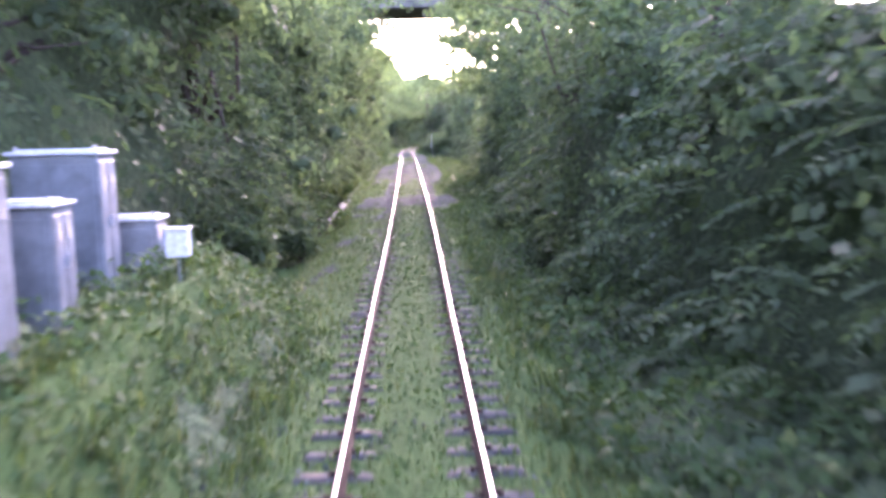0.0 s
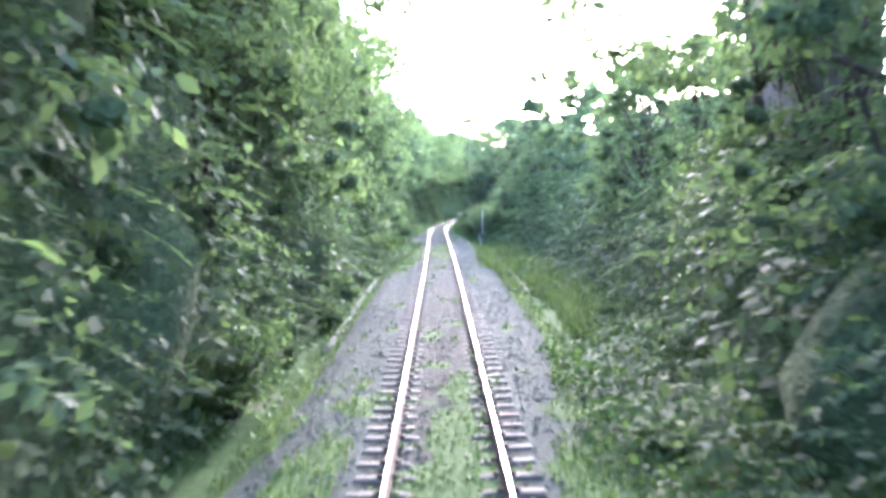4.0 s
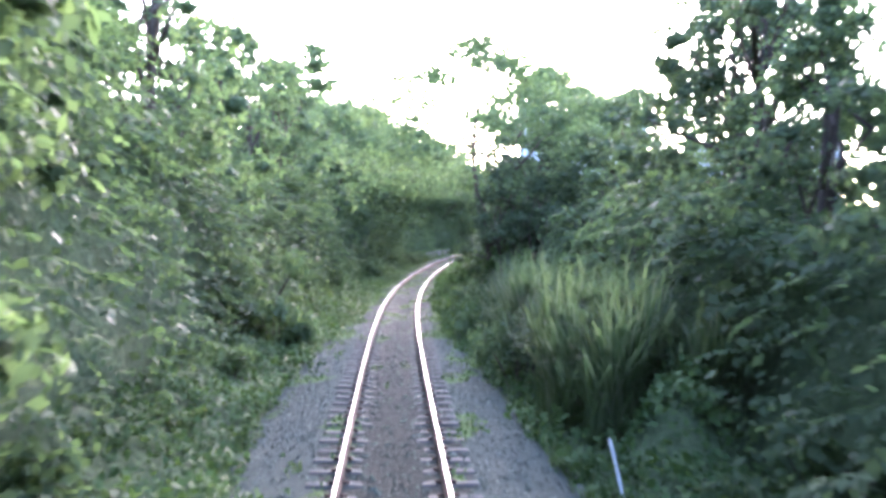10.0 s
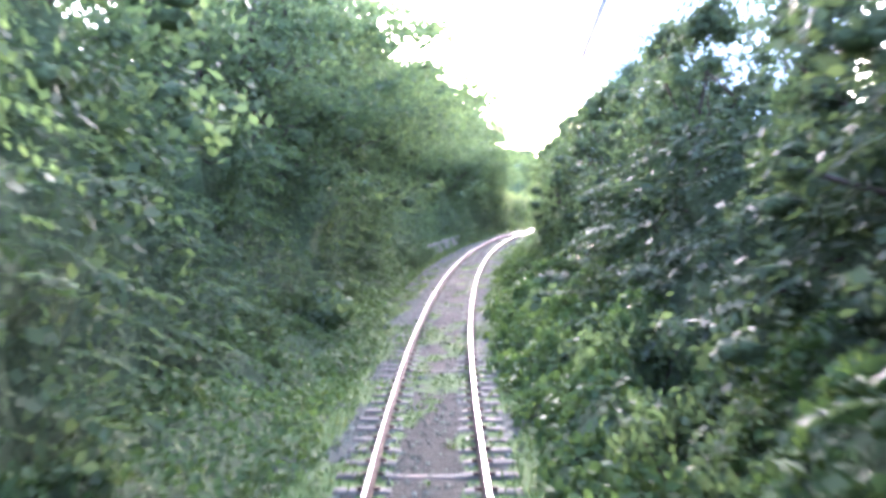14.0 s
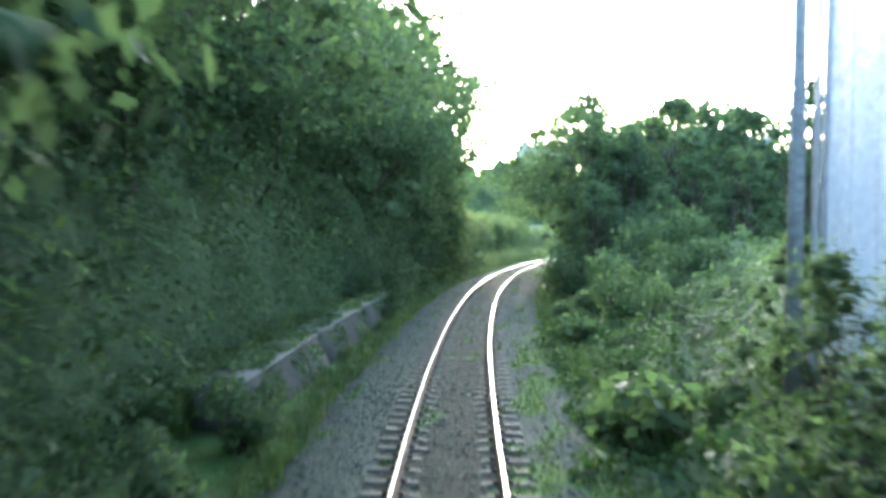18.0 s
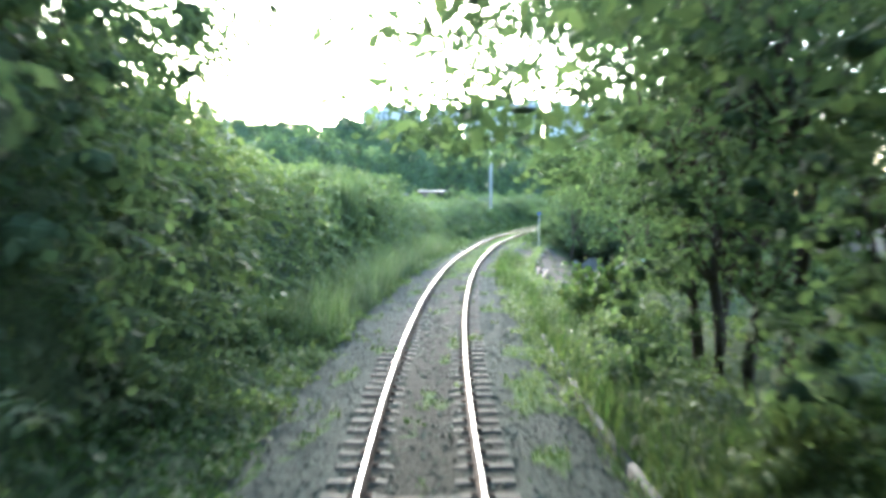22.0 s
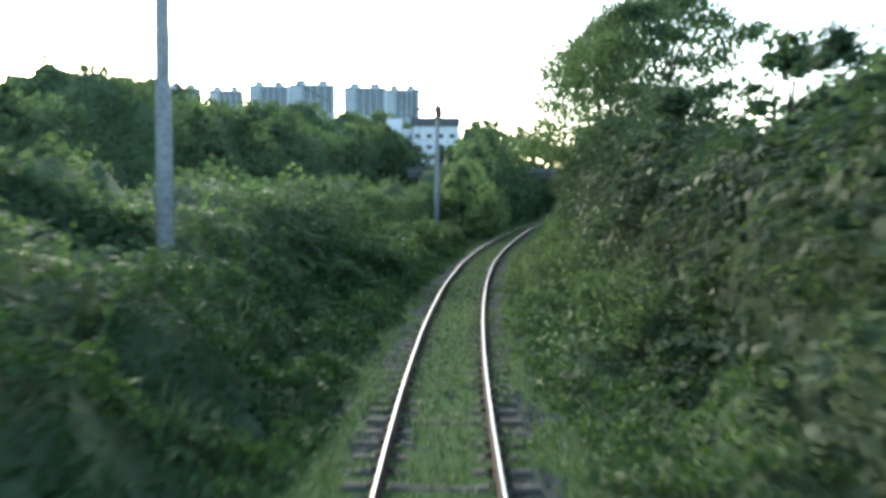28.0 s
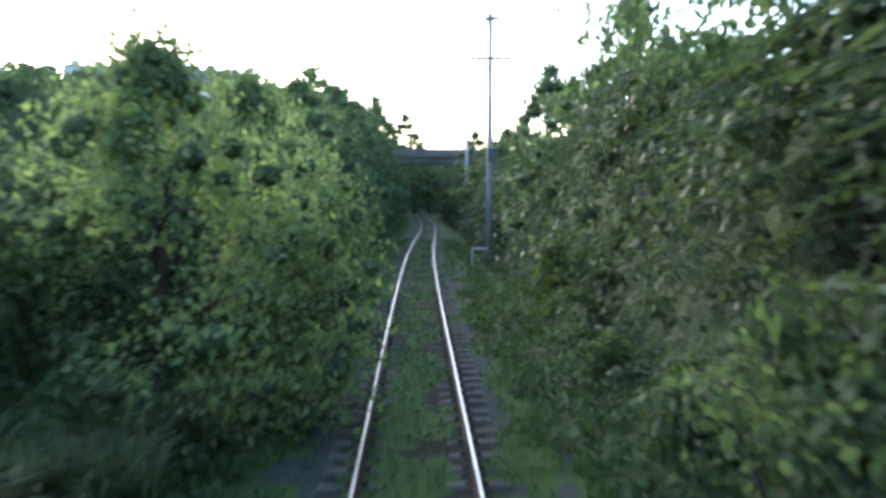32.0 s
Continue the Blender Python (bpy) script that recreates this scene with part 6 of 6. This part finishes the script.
def car(s, lat, z, turn, paint, label):
    root = tagged(new("car"), label, "car", "parked cars")
    root.matrix_basis = stand(s, lat, z, turn)
    prof = [(-2.1, 0.28), (-2.15, 0.62), (-1.95, 0.86), (-1.15, 0.95), (-0.55, 1.42), (0.75, 1.45), (1.5, 0.98), (2.05, 0.9), (2.12, 0.5), (2.05, 0.28)]
    bm = bmesh.new()
    rows = []
    for x in (-0.85, -0.8, 0.8, 0.85):
        k = 0.94 if abs(x) > 0.82 else 1.0
        rows.append([bm.verts.new((x * (0.82 if zz > 1.0 else 1.0), y * k, zz)) for y, zz in prof])
    for a, b in zip(rows, rows[1:]):
        for j in range(len(prof)):
            bm.faces.new((a[j], a[(j + 1) % len(prof)], b[(j + 1) % len(prof)], b[j]))
    bm.faces.new(rows[0][::-1])
    bm.faces.new(rows[-1])
    bmesh.ops.recalc_face_normals(bm, faces=bm.faces)
    part("body", bm_mesh("body", bm, paint), root)
    for x in (-0.72, 0.72):
        part("side_window", bm_mesh("side_window", box(0.03, 1.5, 0.34, (x * 1.01, 0.15, 1.02), 0.01), M_GLASS), root)
    part("windscreen", bm_mesh("windscreen", box(1.2, 0.04, 0.5, (0, 0, 0), 0.01, pose(0, -0.86, 1.0, -38)), M_GLASS), root)
    for x in (-0.78, 0.78):
        for y in (-1.3, 1.3):
            bm = bmesh.new()
            bmesh.ops.create_cone(bm, cap_ends=True, segments=18, radius1=0.31, radius2=0.31, depth=0.2, matrix=pose(x, y, 0.31, 0, 90, 0))
            w = part("wheel", bm_mesh("wheel", bm, M_DARK), root)
            bm = bmesh.new()
            bmesh.ops.create_cone(bm, cap_ends=True, segments=14, radius1=0.19, radius2=0.19, depth=0.22, matrix=pose(x, y, 0.31, 0, 90, 0))
            part("rim", bm_mesh("rim", bm, M_GALV), w)
        part("headlight", bm_mesh("headlight", box(0.3, 0.05, 0.14, (x * 0.75, -2.1, 0.66), 0.02), M_GLASS), root)


for i, (s, lat, paint, name) in enumerate(((285, 29, M_WHITE, "white"), (288, 29.2, M_WHITE, "white"), (291.5, 29, M_GALV, "silver"), (295, 29.3, M_DARK, "dark"), (299, 29, M_WHITE, "white"), (303, 29.2, M_REDPAINT, "dull red"))):
    car(s, lat, 4.0, 90 + rng.uniform(-4, 4), paint, name + " saloon car parked on a raised lot")
shop = tagged(new("shop_building"), "low shop building with a teal and blue fascia", "building")
shop.matrix_basis = stand(306, 42, 3.8)
part("wall", bm_mesh("wall", box(12, 14, 6, (0, 0, 0), 0.03), M_WHITE), shop)
part("fascia", bm_mesh("fascia", box(12.3, 14.3, 2.2, (0, 0, 3.6), 0.03), M_TEAL), shop, "teal painted fascia")
part("stripe", bm_mesh("stripe", box(12.4, 14.4, 0.7, (0, 0, 4.2), 0.02), M_BLUE), shop, "blue stripe")


# ---- apartment towers on the horizon ----
EYE = Vector((29.6, 258.0, 0.0))


def tower(bearing, far, wide, deep, top, label):
    root = tagged(new("apartment_tower"), label, "apartment tower", "apartment towers")
    b = radians(bearing)
    root.matrix_basis = pose(EYE.x + far * math.sin(b), EYE.y + far * math.cos(b), 0, 0, 0, -bearing)
    part("wall", bm_mesh("wall", box(wide, deep, top, (0, 0, 0), 0.1), M_TOWER), root)
    for x in (-wide * 0.24, wide * 0.24):
        h = part("penthouse", bm_mesh("penthouse", box(wide * 0.22, deep * 0.6, 5.5, (x, 0, top), 0.1), M_TOWER), root)
        part("tank_roof", bm_mesh("tank_roof", box(wide * 0.26, deep * 0.7, 0.6, (x, 0, top + 5.5), 0.05), M_WHITE), h)
    part("parapet", bm_mesh("parapet", box(wide + 0.6, deep + 0.6, 1.2, (0, 0, top - 0.4), 0.05), M_WHITE), root)
    pane = bm_mesh("window", box(wide / 7.5, 0.3, 1.7, (0, 0, 0), 0.03), M_GLASS)
    slab = bm_mesh("balcony", box(wide * 0.24, 1.0, 1.1, (0, 0, 0), 0.05), M_WHITE)
    for f in range(11):
        z = top - 4.0 - f * 2.9
        for i in range(4):
            part("window", pane, root, m=pose(-wide * 0.12 + i * wide / 6.2, -deep / 2 - 0.05, z))
        part("balcony", slab, root, m=pose(-wide * 0.36, -deep / 2 - 0.4, z - 0.8))
    part("stair_core", bm_mesh("stair_core", box(wide * 0.05, 0.8, top - 1, (wide * 0.5 - 0.6, -deep / 2 - 0.2, 0), 0.05), M_WHITE), root)


for bearing, wide, top in ((14.68, 26.4, 85.8), (16.79, 25.0, 86.1), (19.31, 25.9, 85.3), (21.91, 30.0, 89.9), (24.6, 34.6, 91.6), (27.93, 32.7, 90.2), (30.34, 25.9, 88.8)):
    tower(bearing, 1100, wide * 1.57, 18, 6.7 + (top - 6.7) * 1.57, "tall pale blue-grey apartment tower with white balconies")
